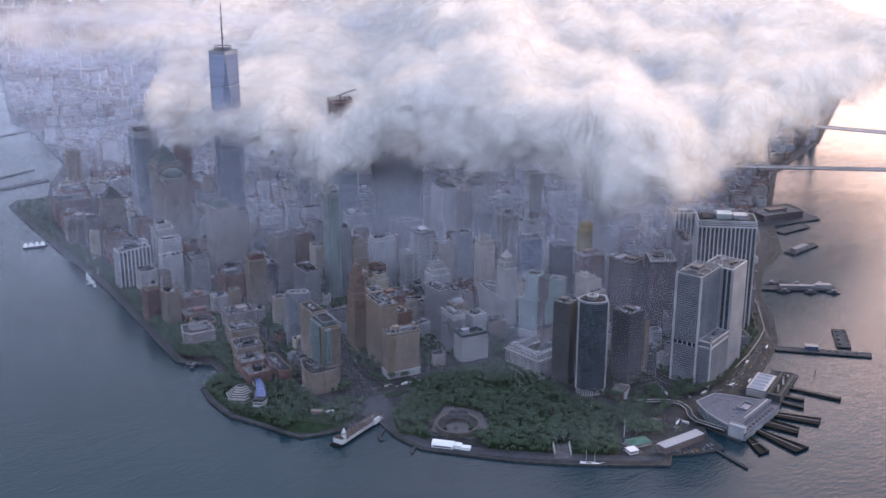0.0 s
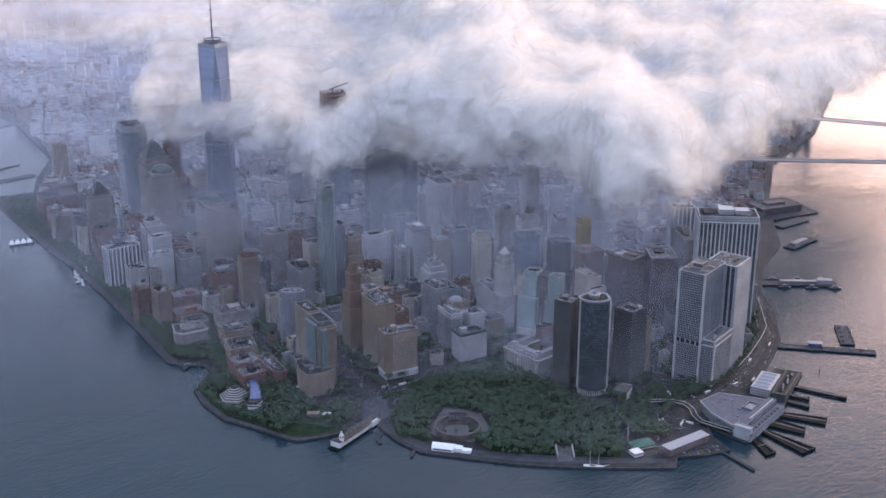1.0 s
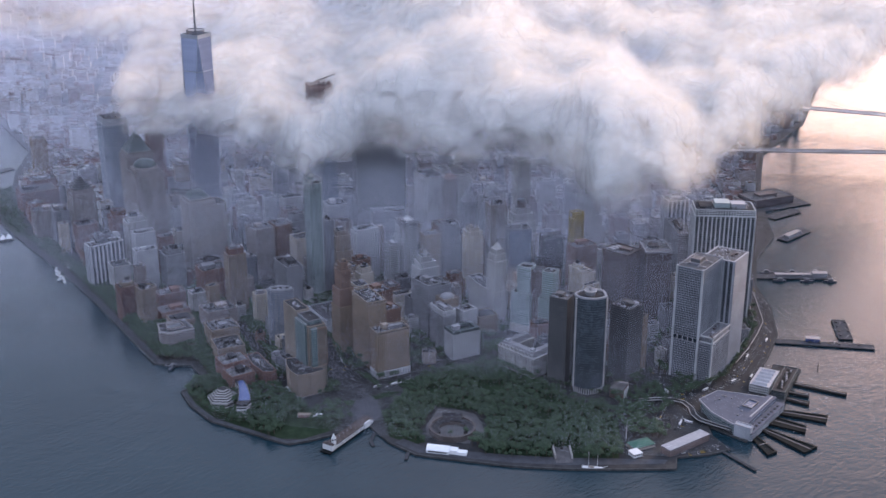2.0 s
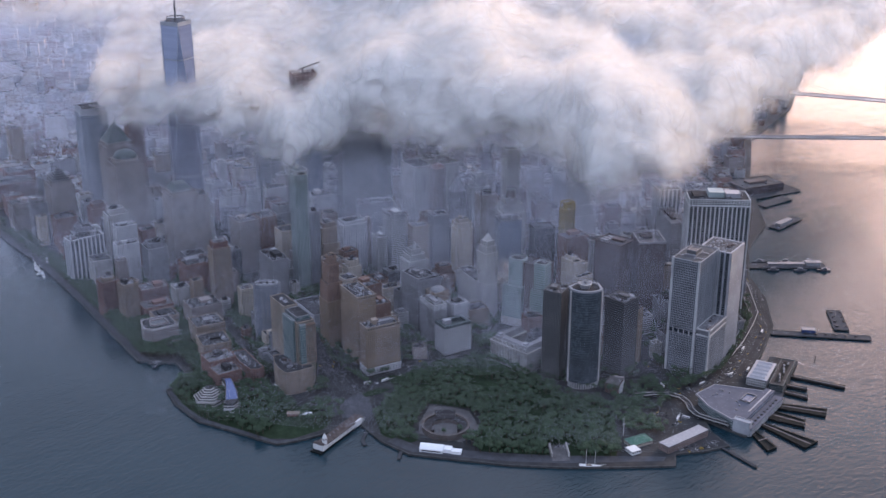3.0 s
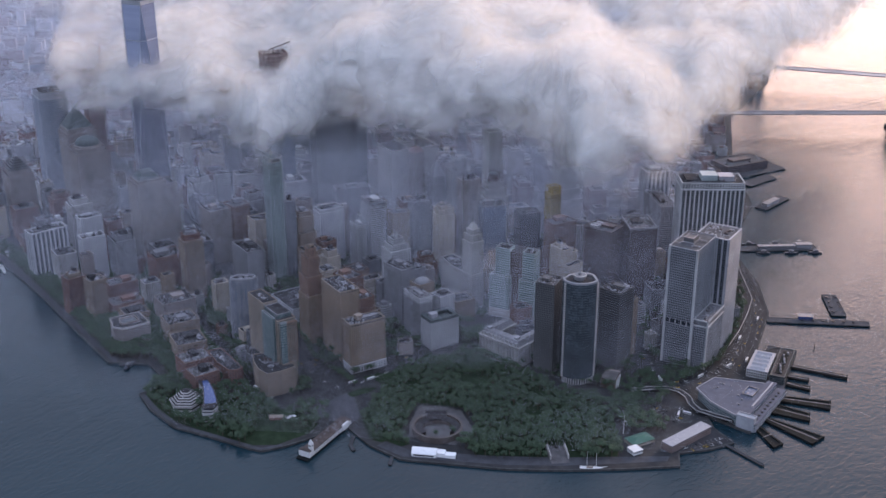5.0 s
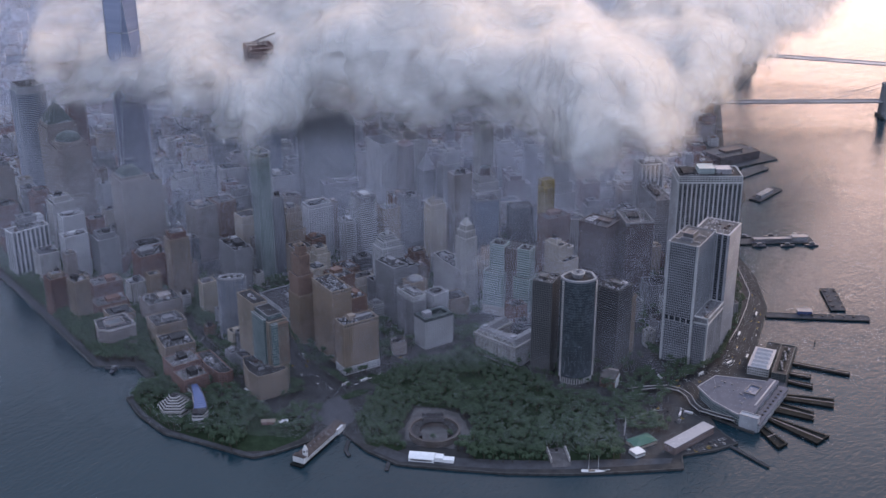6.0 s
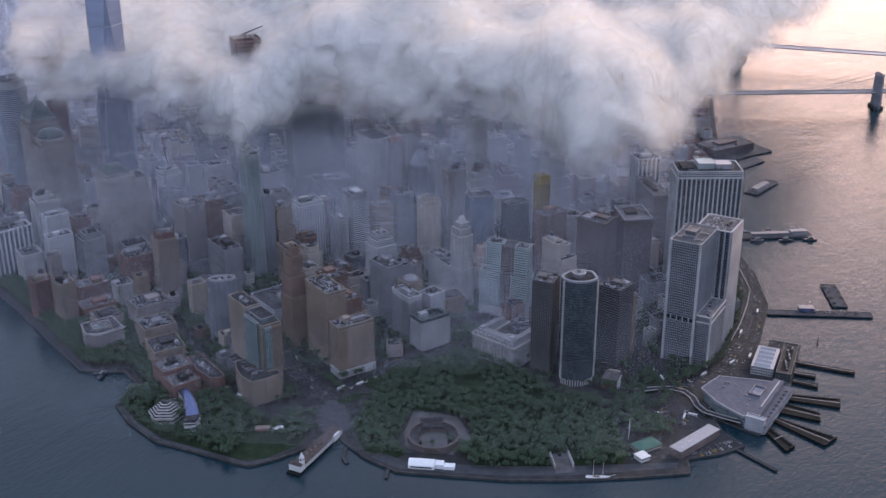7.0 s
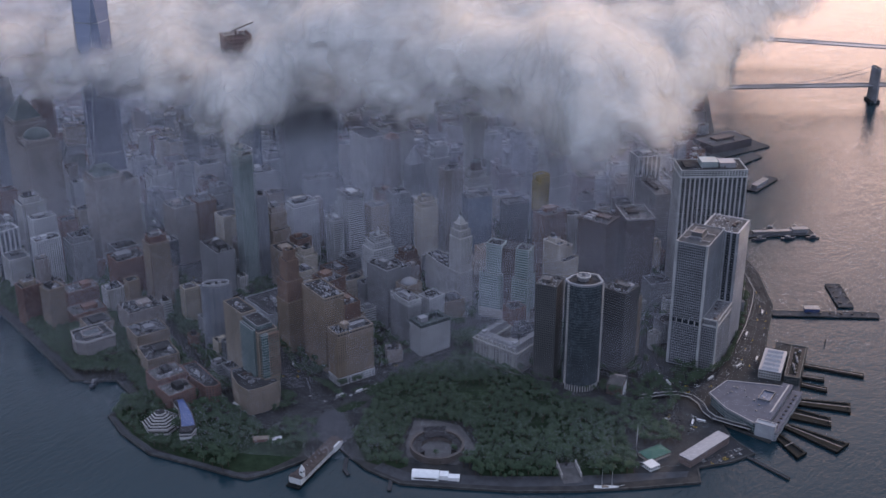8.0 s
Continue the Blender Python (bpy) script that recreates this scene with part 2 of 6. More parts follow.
def facade(poly, z0, z1, style):
    """The piers and spandrels that stand proud of the glass."""
    bay, storey, pier, span, pd, bd = STYLES[style]
    s = Shape()
    floors = max(1, round((z1 - z0) / storey))
    fh = (z1 - z0) / floors
    sp = span * fh / storey
    for k in range(floors):
        z = z0 + k * fh
        s.ring(grow(poly, -0.15), grow(poly, bd), z, z + sp)
    n = len(poly)
    for i in range(n):
        p, q = Vector(poly[i]), Vector(poly[(i + 1) % n])
        run = (q - p).length
        if run < 0.5 * pier:
            continue
        e = (q - p) / run
        o = Vector((e.y, -e.x))
        bays = max(1, min(44, round(run / bay)))
        for k in range(bays + 1):
            c = p + e * (run * k / bays)
            h0, h1 = (-pier / 2 if k else 0.0), (pier / 2 if k < bays else 0.0)
            if n > 8 and k == bays:
                continue
            a, b = c + e * h0 - o * 0.12, c + e * h1 - o * 0.12
            cq, d = c + e * h1 + o * pd, c + e * h0 + o * pd
            s.prism([(d.x, d.y), (cq.x, cq.y), (b.x, b.y), (a.x, a.y)], z0 + 0.02, z1 - 0.02)
    return s


def tier(ob, poly, z0, z1, style, wmat, gmat, roof=TAR, rim=1.1, wname="facade"):
    """One storey block of a building: glass core, masonry, parapet and roof."""
    part("glazing", Shape().prism(poly, z0, z1, top=False), gmat, ob)
    part(wname, facade(poly, z0, z1, style), wmat, ob)
    out = max(STYLES[style][4], STYLES[style][5]) + 0.12
    part("parapet", Shape().ring(grow(poly, -0.4), grow(poly, out), z1 - 0.6, z1 + rim), wmat, ob)
    s = Shape()
    s.add([(x, y, z1) for x, y in grow(poly, -0.6)], [tuple(range(len(poly)))])
    part("roof", s, roof, ob)


def cap(ob, x0, y0, x1, y1, z, h, mat=PLANT, name="plant_room"):
    """A rooftop plant room with louvred sides and a lid."""
    s = Shape().box(x0, y0, z, x1, y1, z + h)
    s.ring(rect(x0, y0, x1, y1), grow(rect(x0, y0, x1, y1), 0.25), z + h - 0.5, z + h + 0.3)
    k = max(2, int(h / 1.2))
    for i in range(1, k):
        s.ring(rect(x0, y0, x1, y1), grow(rect(x0, y0, x1, y1), 0.12), z + h * i / k, z + h * i / k + 0.3)
    part(name, s, mat, ob)


def clutter(ob, x0, y0, x1, y1, z, rng, n=5):
    """Cooling units, ducts and a lift head on a roof."""
    w, d = x1 - x0, y1 - y0
    for i in range(n):
        a, b = rng.uniform(1.5, min(6, w / 3)), rng.uniform(1.5, min(5, d / 3))
        x, y = rng.uniform(x0 + 1.2, x1 - a - 1.2), rng.uniform(y0 + 1.2, y1 - b - 1.2)
        hh = rng.uniform(1.2, 3.2)
        s = Shape().box(x, y, z, x + a, y + b, z + hh)
        for k in range(int(max(a, b) // 1.6)):   # small fans and pipes along it
            s.box(x + a * rng.uniform(0, 0.8), y - 1.0, z, x + a * rng.uniform(0.85, 1), y - 0.4, z + rng.uniform(0.4, 1.2))
        if rng.random() < 0.6:
            s.tube(x + a / 2, y + b / 2, z + hh, z + hh + 0.5, min(a, b) * 0.4, min(a, b) * 0.36, 8)
        else:
            s.box(x + a * 0.2, y + b, z + 0.3, x + a * 0.5, min(y + b + 4, y1 - 1), z + hh * 0.5)
        part("cooling_unit", s, rng.choice((PLANT, TAR, LIGHTBOX, PLANT, UMBER)), ob)
    if n > 3:
        s = Shape()
        for _ in range(5 * n):   # hatches, vents and duct ends about the roof
            e, g = rng.uniform(x0 + 1, x1 - 3), rng.uniform(y0 + 1, y1 - 3)
            s.box(e, g, z, e + rng.uniform(0.5, 2.2), g + rng.uniform(0.5, 2.2), z + rng.uniform(0.4, 1.8))
        part("roof_clutter", s, LIGHTBOX, ob)


TAKEN = []   # outlines already built on: centre, axes, half sizes


def take(x, y, turn, w, d, x0=0.0, y0=0.0):
    ex = (math.cos(radians(turn)), math.sin(radians(turn)))
    cx, cy = x0 + w / 2, y0 + d / 2
    TAKEN.append((x + ex[0] * cx - ex[1] * cy, y + ex[1] * cx + ex[0] * cy, ex, w / 2, d / 2))


def free(x, y, turn, w, d, gap=3.0):
    """Whether a rectangle with its middle at x, y stands clear of all others."""
    e = (math.cos(radians(turn)), math.sin(radians(turn)))
    for cx, cy, f, hw, hd in TAKEN:
        dx, dy = cx - x, cy - y
        if abs(dx) + abs(dy) > w + d + hw + hd + 60 + hw + hd:
            continue
        cc, ss = abs(e[0] * f[0] + e[1] * f[1]), abs(e[0] * f[1] - e[1] * f[0])
        if (abs(dx * e[0] + dy * e[1]) < w / 2 + hw * cc + hd * ss + gap and abs(dy * e[0] - dx * e[1]) < d / 2 + hw * ss + hd * cc + gap
                and abs(dx * f[0] + dy * f[1]) < hw + w / 2 * cc + d / 2 * ss + gap and abs(dy * f[0] - dx * f[1]) < hd + w / 2 * ss + d / 2 * cc + gap):
            return False
    return True


def block(name, label, x, y, turn, w, d, h, style, wmat, gmat=PANE, steps=(), roof=TAR, units=6, base=2.5, foot=None, crown=True):
    """A building on the outline w by d with its nearest corner at x, y. steps: further storey blocks as shares of the outline, with foot and top heights."""
    ob = thing(name, label, "building", x, y, 0, turn)
    take(x, y, turn, w, d)
    rng = random.Random(int(abs(x * 7 + y * 13 + h)))
    poly = rect(0, 0, w, d)
    tops = [(0, 0, w, d, h)]
    if foot:
        fh, fmat = foot
        tier(ob, grow(poly, 0.5), base, fh, "deep", fmat, gmat)
        tier(ob, poly, fh, h, style, wmat, gmat, roof)
    else:
        tier(ob, poly, base, h, style, wmat, gmat, roof)
    for x0, y0, x1, y1, z0, z1, *rest in steps:
        q = rect(x0 * w, y0 * d, x1 * w, y1 * d)
        st, wm = (rest + [style, wmat])[:2] if len(rest) >= 2 else (rest[0] if rest else style, wmat)
        tier(ob, q, z0, z1, st, wm, gmat, roof)
        tops.append((x0 * w, y0 * d, x1 * w, y1 * d, z1))
    x0, y0, x1, y1, z = tops[-1]
    if crown and min(x1 - x0, y1 - y0) > 9:
        cx, cy, cw, cd = (x0 + x1) / 2, (y0 + y1) / 2, (x1 - x0) * 0.24, (y1 - y0) * 0.24
        jx, jy = rng.uniform(-0.7, 0.7) * cw, rng.uniform(-0.7, 0.7) * cd
        cw, cd = cw * rng.uniform(0.5, 1.1), cd * rng.uniform(0.5, 1.1)
        cap(ob, cx + jx - cw, cy + jy - cd, cx + jx + cw, cy + jy + cd, z, rng.uniform(3, 7), rng.choice((PLANT, TAR, wmat, wmat, TAR)))
    if min(x1 - x0, y1 - y0) > 9:
        clutter(ob, x0, y0, x1, y1, z, rng, units)
    return ob

# ---- water and land ----
def water_material():
    n = Nodes("river_water")
    swell = n.noise(0.011, 4, (1, 2.6, 1), 0.6, warp=0.6)
    chop = n.noise(0.1, 4, (1, 2.2, 1), 0.65)
    fine = n.noise(0.45, 3)
    height = n.math("ADD", n.math("MULTIPLY", chop, 1.5), n.math("ADD", n.math("MULTIPLY", fine, 0.12), n.math("MULTIPLY", swell, 2.2)))
    col = n.ramp(n.noise(0.004, 4), (0.006, 0.02, 0.03), (0.011, 0.03, 0.042))
    n.set(Base_Color=col, Roughness=n.math("ADD", 0.05, n.math("MULTIPLY", n.noise(0.006, 4, warp=1.0), 0.1)), Normal=n.bump(height, 0.34, 1.0))
    n.bsdf.inputs["IOR"].default_value = 1.33
    return n.mat


def ground_material():
    n = Nodes("city_ground")
    big, mid, small = n.noise(0.01, 4), n.noise(0.07, 5), n.noise(0.6, 3)
    col = n.mix(0.5, n.ramp(mid, (0.024, 0.026, 0.03), (0.055, 0.054, 0.056)), n.ramp(big, (0.75, 0.75, 0.75), (1.2, 1.2, 1.2)), "MULTIPLY")
    n.set(Base_Color=n.mix(0.4, col, n.ramp(small, (0.6,) * 3, (1.3,) * 3), "MULTIPLY"), Roughness=0.95, Specular_IOR_Level=0.15, Normal=n.bump(small, 0.3, 0.1))
    return n.mat


GROUND = ground_material()
ASPHALT = simple("asphalt", (0.042, 0.042, 0.047), 0.85, scale=0.06, spread=0.3)
PAVING = simple("pale_paving", (0.064, 0.066, 0.076), 0.85, scale=0.1, spread=0.2)
GRASS = simple("lawn_grass", (0.024, 0.038, 0.022), 0.95, scale=0.08, spread=0.35, bump=0.6)
SEAWALL = simple("seawall_stone", (0.062, 0.062, 0.064), 0.9, scale=0.15, spread=0.35)
TIMBER = simple("tarred_timber", (0.012, 0.014, 0.015), 0.8, scale=0.2, spread=0.4)
LINE = simple("road_paint", (0.22, 0.22, 0.22), 0.7)

water = Shape()
K, H = 40, 20000
water.add([(-H + 2 * H * i / K, -H + 2 * H * j / K, 0) for j in range(K + 1) for i in range(K + 1)],
          [(j * (K + 1) + i, j * (K + 1) + i + 1, (j + 1) * (K + 1) + i + 1, (j + 1) * (K + 1) + i) for j in range(K) for i in range(K)])
tagged(part("water", water, water_material()), "rippled blue-green harbour water at dawn", "water", kind="structure")

# the island's shore, from the north along the western bank, round the tip and up the eastern bank
SHORE = [(4200, 16000), (1500, 6200), (1000, 4200), (740, 3200), (449, 2496), (428, 2299), (318, 1890), (195, 1729), (128, 1612), (61, 1643), (24, 1611), (-45, 1228), (-78, 1001), (-114, 822),
         (-153, 654), (-183, 524), (-145, 474), (-164, 404), (-211, 406), (-228, 358), (-236, 293), (-220, 235), (-205, 173), (-199, 157), (-174, 144), (-145, 135),
         (-80, 116), (-86, 94), (-95, 57), (-93, 4), (-61, -50), (-21, -115), (26, -174), (78, -229), (130, -279), (157, -262), (193, -289), (227, -304),
         (243, -266), (269, -239), (266, -308), (343, -288), (410, -270), (473, -241), (529, -235), (525, -218), (480, -204), (633, -150), (733, -80), (809, -4),
         (941, 73), (1093, 120), (1318, 285), (1667, 479), (2050, 570), (2700, 850), (3400, 1500), (4600, 2600), (7000, 5200), (16000, 14000)]
SHORE = SHORE[::-1]   # counter-clockwise seen from above
LAND = 2.5
land = Shape()
land.add([(x, y, LAND) for x, y in SHORE], [tuple(range(len(SHORE)))])
tagged(part("ground", land, GROUND), "grey paved city ground at the tip of the island", "ground", kind="structure")
bank = Shape().ring(grow(SHORE, -1.6), grow(SHORE, 0.4), -4, LAND + 0.5)
tagged(part("seawall", bank, SEAWALL), "worn stone seawall round the shore", "seawall", kind="structure")


def sheet(name, label, category, poly, z, mat, thick=0.12):
    s = Shape().prism(poly if area(poly) > 0 else poly[::-1], z - thick, z)
    return tagged(part(name, s, mat), label, category, kind="structure")


def area(p):
    return sum(p[i - 1][0] * p[i][1] - p[i][0] * p[i - 1][1] for i in range(len(p))) / 2


def strip(points, width):
    """The outline of a band of that width along a line of points."""
    left, right = [], []
    for i, p in enumerate(points):
        a, b = Vector(points[max(0, i - 1)]), Vector(points[min(len(points) - 1, i + 1)])
        d = (b - a).normalized()
        o = Vector((-d.y, d.x)) * width / 2
        left.append((p[0] + o.x, p[1] + o.y))
        right.append((p[0] - o.x, p[1] - o.y))
    return right + left[::-1]


ROADS = []


def road(label, points, width, z=None):
    z = LAND + 0.14 + 0.03 * len(ROADS)
    ROADS.append((points, width, z))
    ob = sheet("road", label, "road", strip(points, width), z, ASPHALT)
    for off in (-width * 0.36, -width * 0.19, -0.8, 0.8, width * 0.19, width * 0.36) if width > 20 else (-width / 6, width / 6) if width > 14 else (0,):
        s, line = Shape(), []
        for (ax, ay), (bx, by) in zip(points, points[1:]):
            d = Vector((bx - ax, by - ay))
            o = Vector((-d.y, d.x)).normalized() * off
            k = int(d.length / 9)
            for i in range(k):
                p, q = Vector((ax, ay)) + o + d * (i / k), Vector((ax, ay)) + o + d * ((i + 0.45) / k)
                s.prism(strip([(p.x, p.y), (q.x, q.y)], 0.35), z + 0.004, z + 0.03)
        part("lane_marking", s, LINE, ob)
    return ob


road("wide asphalt highway beside the towers", [(-22, 186), (17, 300), (62, 382), (104, 490), (144, 610), (192, 720), (254, 900), (322, 1138), (422, 1488), (552, 1938), (632, 2488)], 34)
road("asphalt street along the park edge", [(-103, 215), (-63, 192), (0, 196), (62, 186), (120, 190), (152, 172)], 17)
road("asphalt street curving past the park and the dark towers", [(152, 172), (197, 140), (220, 85), (224, 20), (232, -45), (262, -105), (304, -154)], 15, LAND + 0.18)
road("elevated riverside road along the piers", [(304, -154), (344, -184), (422, -190), (522, -162), (647, -117), (752, -40), (827, 28), (952, 113), (1102, 173), (1322, 338)], 22, LAND + 0.22)
road("asphalt service road along the river wall", [(430, -208), (500, -190), (640, -136), (742, -64), (816, 10), (940, 90), (1092, 142)], 12)
road("asphalt street between office towers", [(197, 140), (232, 215), (292, 318), (342, 458), (412, 628), (472, 788)], 14)
road("asphalt street between brick apartment blocks", [(-103, 215), (-88, 340), (-38, 440), (2, 550), (42, 710)], 11)
road("asphalt street beneath office towers", [(317, -142), (392, -42), (472, 88), (552, 218), (632, 368)], 13, LAND + 0.1)
road("narrow asphalt street between towers", [(217, 95), (312, 48), (422, -12), (512, -72), (592, -122)], 11, LAND + 0.26)
sheet("pavement", "pale paved promenade along the harbour", "promenade", [(-91, 50), (-88, 6), (-56, -46), (-16, -108), (30, -164), (82, -216), (130, -262), (142, -258), (92, -202), (44, -150), (-6, -86), (-42, -34), (-70, 10), (-74, 50)], LAND + 0.12, PAVING)
sheet("pavement", "pale paved plaza before the round fort", "plaza", [(-44, 34), (-20, 56), (2, 66), (26, 80), (44, 56), (54, 26), (40, 2), (20, -26), (-22, -26)], LAND + 0.16, GRAVEL)
sheet("pavement", "pale paved waterfront esplanade", "esplanade", strip([(-48, 1200), (-74, 1000), (-109, 816), (-146, 647), (-174, 518)], 9), LAND + 0.12, PAVING)
sheet("pavement", "pale paved path round the green point", "esplanade", strip([(-210, 399), (-224, 352), (-231, 290), (-215, 232), (-198, 162), (-172, 146)], 6), LAND + 0.12, PAVING)
sheet("pavement", "pale paved forecourt beside the pier house", "plaza", [(-88, 160), (-83, 195), (-38, 190), (-8, 178), (-48, 122), (-78, 116)], LAND + 0.15, PAVING)
sheet("lawn", "dark green park lawn under trees", "lawn", [(-84, 68), (-52, 117), (22, 153), (86, 183), (149, 150), (203, 129), (215, 81), (204, 3), (192, -59), (215, -93), (172, -152), (122, -192), (94, -208), (58, -184), (20, -126), (-24, -66), (-6, -36), (30, -22), (58, 4), (64, 26), (26, 94), (-2, 74), (-44, 50), (-58, 20), (-76, 26)], LAND + 0.1, GRASS)
sheet("lawn", "dark green lawn on the wooded point", "lawn", [(-214, 396), (-171, 415), (-108, 270), (-93, 210), (-103, 150), (-128, 142), (-176, 152), (-200, 178), (-215, 238), (-227, 304), (-222, 352)], LAND + 0.1, GRASS)
for bed in ([(40, 181), (73, 185), (69, 166), (38, 165)], [(-16, 181), (13, 175), (25, 160), (8, 159), (-20, 169)], [(34, 198), (60, 192), (61, 184), (31, 185)], [(147, 180), (158, 175), (153, 162), (138, 164)]):
    sheet("lawn", "dark planted bed in the paved plaza", "flower bed", bed, LAND + 0.6, GRASS, 0.6)
sheet("lawn", "small rectangular mown lawn in a stone border", "lawn", [(-166, 203), (-140, 175), (-158, 151), (-191, 188)], LAND + 0.25, GRASS)
sheet("lawn", "green strip of trees between brick blocks", "lawn", [(-40, 612), (-24, 595), (-94, 473), (-147, 384), (-158, 407), (-103, 513)], LAND + 0.1, GRASS)
sheet("lawn", "riverside park lawn with trees", "lawn", [(37, 1620), (120, 1622), (32, 1396), (-18, 1266), (-34, 1283)], LAND + 0.1, GRASS)
sheet("pavement", "dark asphalt car park beside the harbour wall", "car park", [(150, -262), (193, -284), (226, -298), (240, -266), (158, -246)], LAND + 0.13, ASPHALT)

# ---- special roofs ----
def pyramid(ob, poly, z0, z1, mat, name="roof_pyramid", keep=0.12):
    """A hipped or pyramid roof on an outline."""
    cx, cy = sum(p[0] for p in poly) / len(poly), sum(p[1] for p in poly) / len(poly)
    top = [(cx + (x - cx) * keep, cy + (y - cy) * keep) for x, y in poly]
    part(name, Shape().prism(top, z0, z1, foot=poly), mat, ob)


def dome(ob, x, y, z, r, h, mat, name="dome"):
    s, n, k = Shape(), 20, 7
    for i in range(k):
        a, b = math.pi / 2 * i / k, math.pi / 2 * (i + 1) / k
        s.tube(x, y, z + h * math.sin(a), z + h * math.sin(b), r * math.cos(a), max(0.2, r * math.cos(b)), n)
    part(name, s, mat, ob, smooth=False)


def mast(ob, x, y, z, h, w=0.5, name="mast"):
    part(name, Shape().tube(x, y, z, z + h, w, w * 0.3, 6), PLANT, ob)


def tower(name, label, x, y, turn, tiers, gmat=PANE, wmat=LIME, units=4, roof=TAR):
    """A building of free outlines: each tier is outline, foot, top, style and, if it differs, wall and glass."""
    ob = thing(name, label, "building", x, y, 0, turn)
    rng = random.Random(int(abs(x * 3 + y * 5)))
    for k, (poly, z0, z1, style, *rest) in enumerate(tiers):
        w = rest[0] if rest else wmat
        g = rest[1] if len(rest) > 1 else gmat
        tier(ob, poly, z0, z1, style, w, g, roof)
        xs, ys = [p[0] for p in poly], [p[1] for p in poly]
        if k == 0:
            take(x, y, turn, max(xs) - min(xs), max(ys) - min(ys), min(xs), min(ys))
        if units and z1 == max(t[2] for t in tiers) and min(max(xs) - min(xs), max(ys) - min(ys)) > 10:
            x0, x1, y0, y1 = min(xs), max(xs), min(ys), max(ys)
            clutter(ob, x0 + (x1 - x0) * 0.25, y0 + (y1 - y0) * 0.25, x1 - (x1 - x0) * 0.25, y1 - (y1 - y0) * 0.25, z1, rng, units)
    return ob


B = LAND
# ---- towers along the park and the eastern shore ----
STYLES["arch"] = (8.6, 8.0, 1.7, 0.9, 0.7, 0.5)
STYLES["nyp"] = (2.75, 3.75, 0.8, 1.25, 0.55, 0.5)
ob = tower("office_tower", "tall pale aluminium office tower with a square window grid", 369, -150, 9,
           [(rect(9, 0, 82, 44), B, 68, "nyp", GRID), (rect(9, 0, 82, 44), 76, 190, "nyp", GRID), (rect(14, -22, 81, -0.8), B, 70, "nyp", GRID), (rect(82.8, -19.5, 137, 30), B, 187, "stripes")],
           BLACK, STEEL, 0, GRAVEL)
part("arcade", facade(rect(9, 0, 82, 44), 68, 76, "arch"), PALE, ob, "pale arched mechanical storey")
part("glazing", Shape().prism(rect(9.3, 0.3, 81.7, 43.7), 68, 76, top=False), BLACK, ob)
for z in (70.4, 80):   # pale bands round the mechanical storey of the low wing
    part("wing_band", Shape().ring(rect(14.6, -21.4, 80.6, -1), rect(12.9, -23.1, 81.6, -0.7), z, z + 2), PALE, ob)
part("wing_louvres", Shape().prism(rect(14.4, -21.6, 80.8, -0.9), 70, 80), PLANT, ob)
for cx, cy in ((7.9, -0.9), (7.9, 41.9), (80.5, -0.9)):
    part("corner_pier", Shape().box(cx, cy, B, cx + 3.2, cy + 3.2, 192), PALE, ob)
# grey instead of the pale cladding, colour darkened to offset direct sun
part("end_wall", Shape().box(83.2, -21.9, B, 137.4, -21.2, 188.5), GRID, ob, "blank end wall in grey to offset its sunlight")
part("plant_room", Shape().box(24, 14, 190, 54, 32, 194), PLANT, ob, "low grey plant room on the roof")
part("cooling_unit", Shape().prism(rect(30, 16, 50, 30), 194, 199, foot=rect(29, 15, 51, 31)), DARK, ob, "dark louvred cooling unit")
part("cooling_rim", Shape().ring(rect(31, 17, 49, 29), rect(29.6, 15.6, 50.4, 30.4), 199, 199.9), PLANT, ob)
for x in (26, 52):
    part("roof_rail", Shape().beam((x, 3, 191.2), (x, 42, 191.2), 1.0), LIGHTBOX, ob)
for k in range(4):
    part("roof_beam", Shape().beam((38 + 9 * math.cos(k * 1.57 + 0.7), 24 + 9 * math.sin(k * 1.57 + 0.7), 192), (38 + 24 * math.cos(k * 1.57 + 0.7), 24 + 16 * math.sin(k * 1.57 + 0.7), 191.5), 1.2), LIGHTBOX, ob)
clutter(ob, 85, -18, 135, 28, 187, random.Random(4), 10)
clutter(ob, 16, -20, 78, -2, 80, random.Random(5), 7)

part("wing_corner", Shape().box(12.9, -23.1, B, 15.2, -20.8, 82), PALE, ob)

STYLES["water"] = (7.4, 4.0, 2.1, 0.5, 1.5, 0.1)
ob = tower("office_tower", "huge slab office tower with white piers and a boxy roof", 580, -2, -50,
           [(rect(0, 0, 102, 52), B, 198, "water"), (rect(0.3, 0.3, 101.7, 51.7), 199, 209, "deep")], BLACK, PALE, 0)
cap(ob, 34, 14, 60, 40, 209, 9, MINT)
cap(ob, 62, 12, 86, 34, 209, 8, LIGHTBOX)
cap(ob, 8, 10, 26, 42, 209, 3, TAR)
clutter(ob, 3, 3, 99, 50, 209, random.Random(9), 10)

arc = oval(22, -2.5, 28, 28, 15, 168.5, 278)
plan = arc + [(40, -14), (36, 2), (18, 12), (0, 12)]
ob = tower("office_tower", "curved dark glass office tower with white edges and an octagonal crown", 222, -34, 0,
           [(plan, 12, 162, "sleek", SLATEFRAME, NAVY)], NAVY, SLATEFRAME, 0)
part("lobby", Shape().prism(grow(plan, -4), B, 12, top=False), BLACK, ob)
for x0, y0 in arc:
    part("column", Shape().tube(x0 * 0.96 + 0.8, y0 * 0.96 - 0.1, B, 12, 0.9, 0.9, 8), PALE, ob)
part("crown_rim", Shape().ring(grow(plan, -2.4), grow(plan, 0.6), 161.2, 164), GREY, ob, "pale grey roof rim")
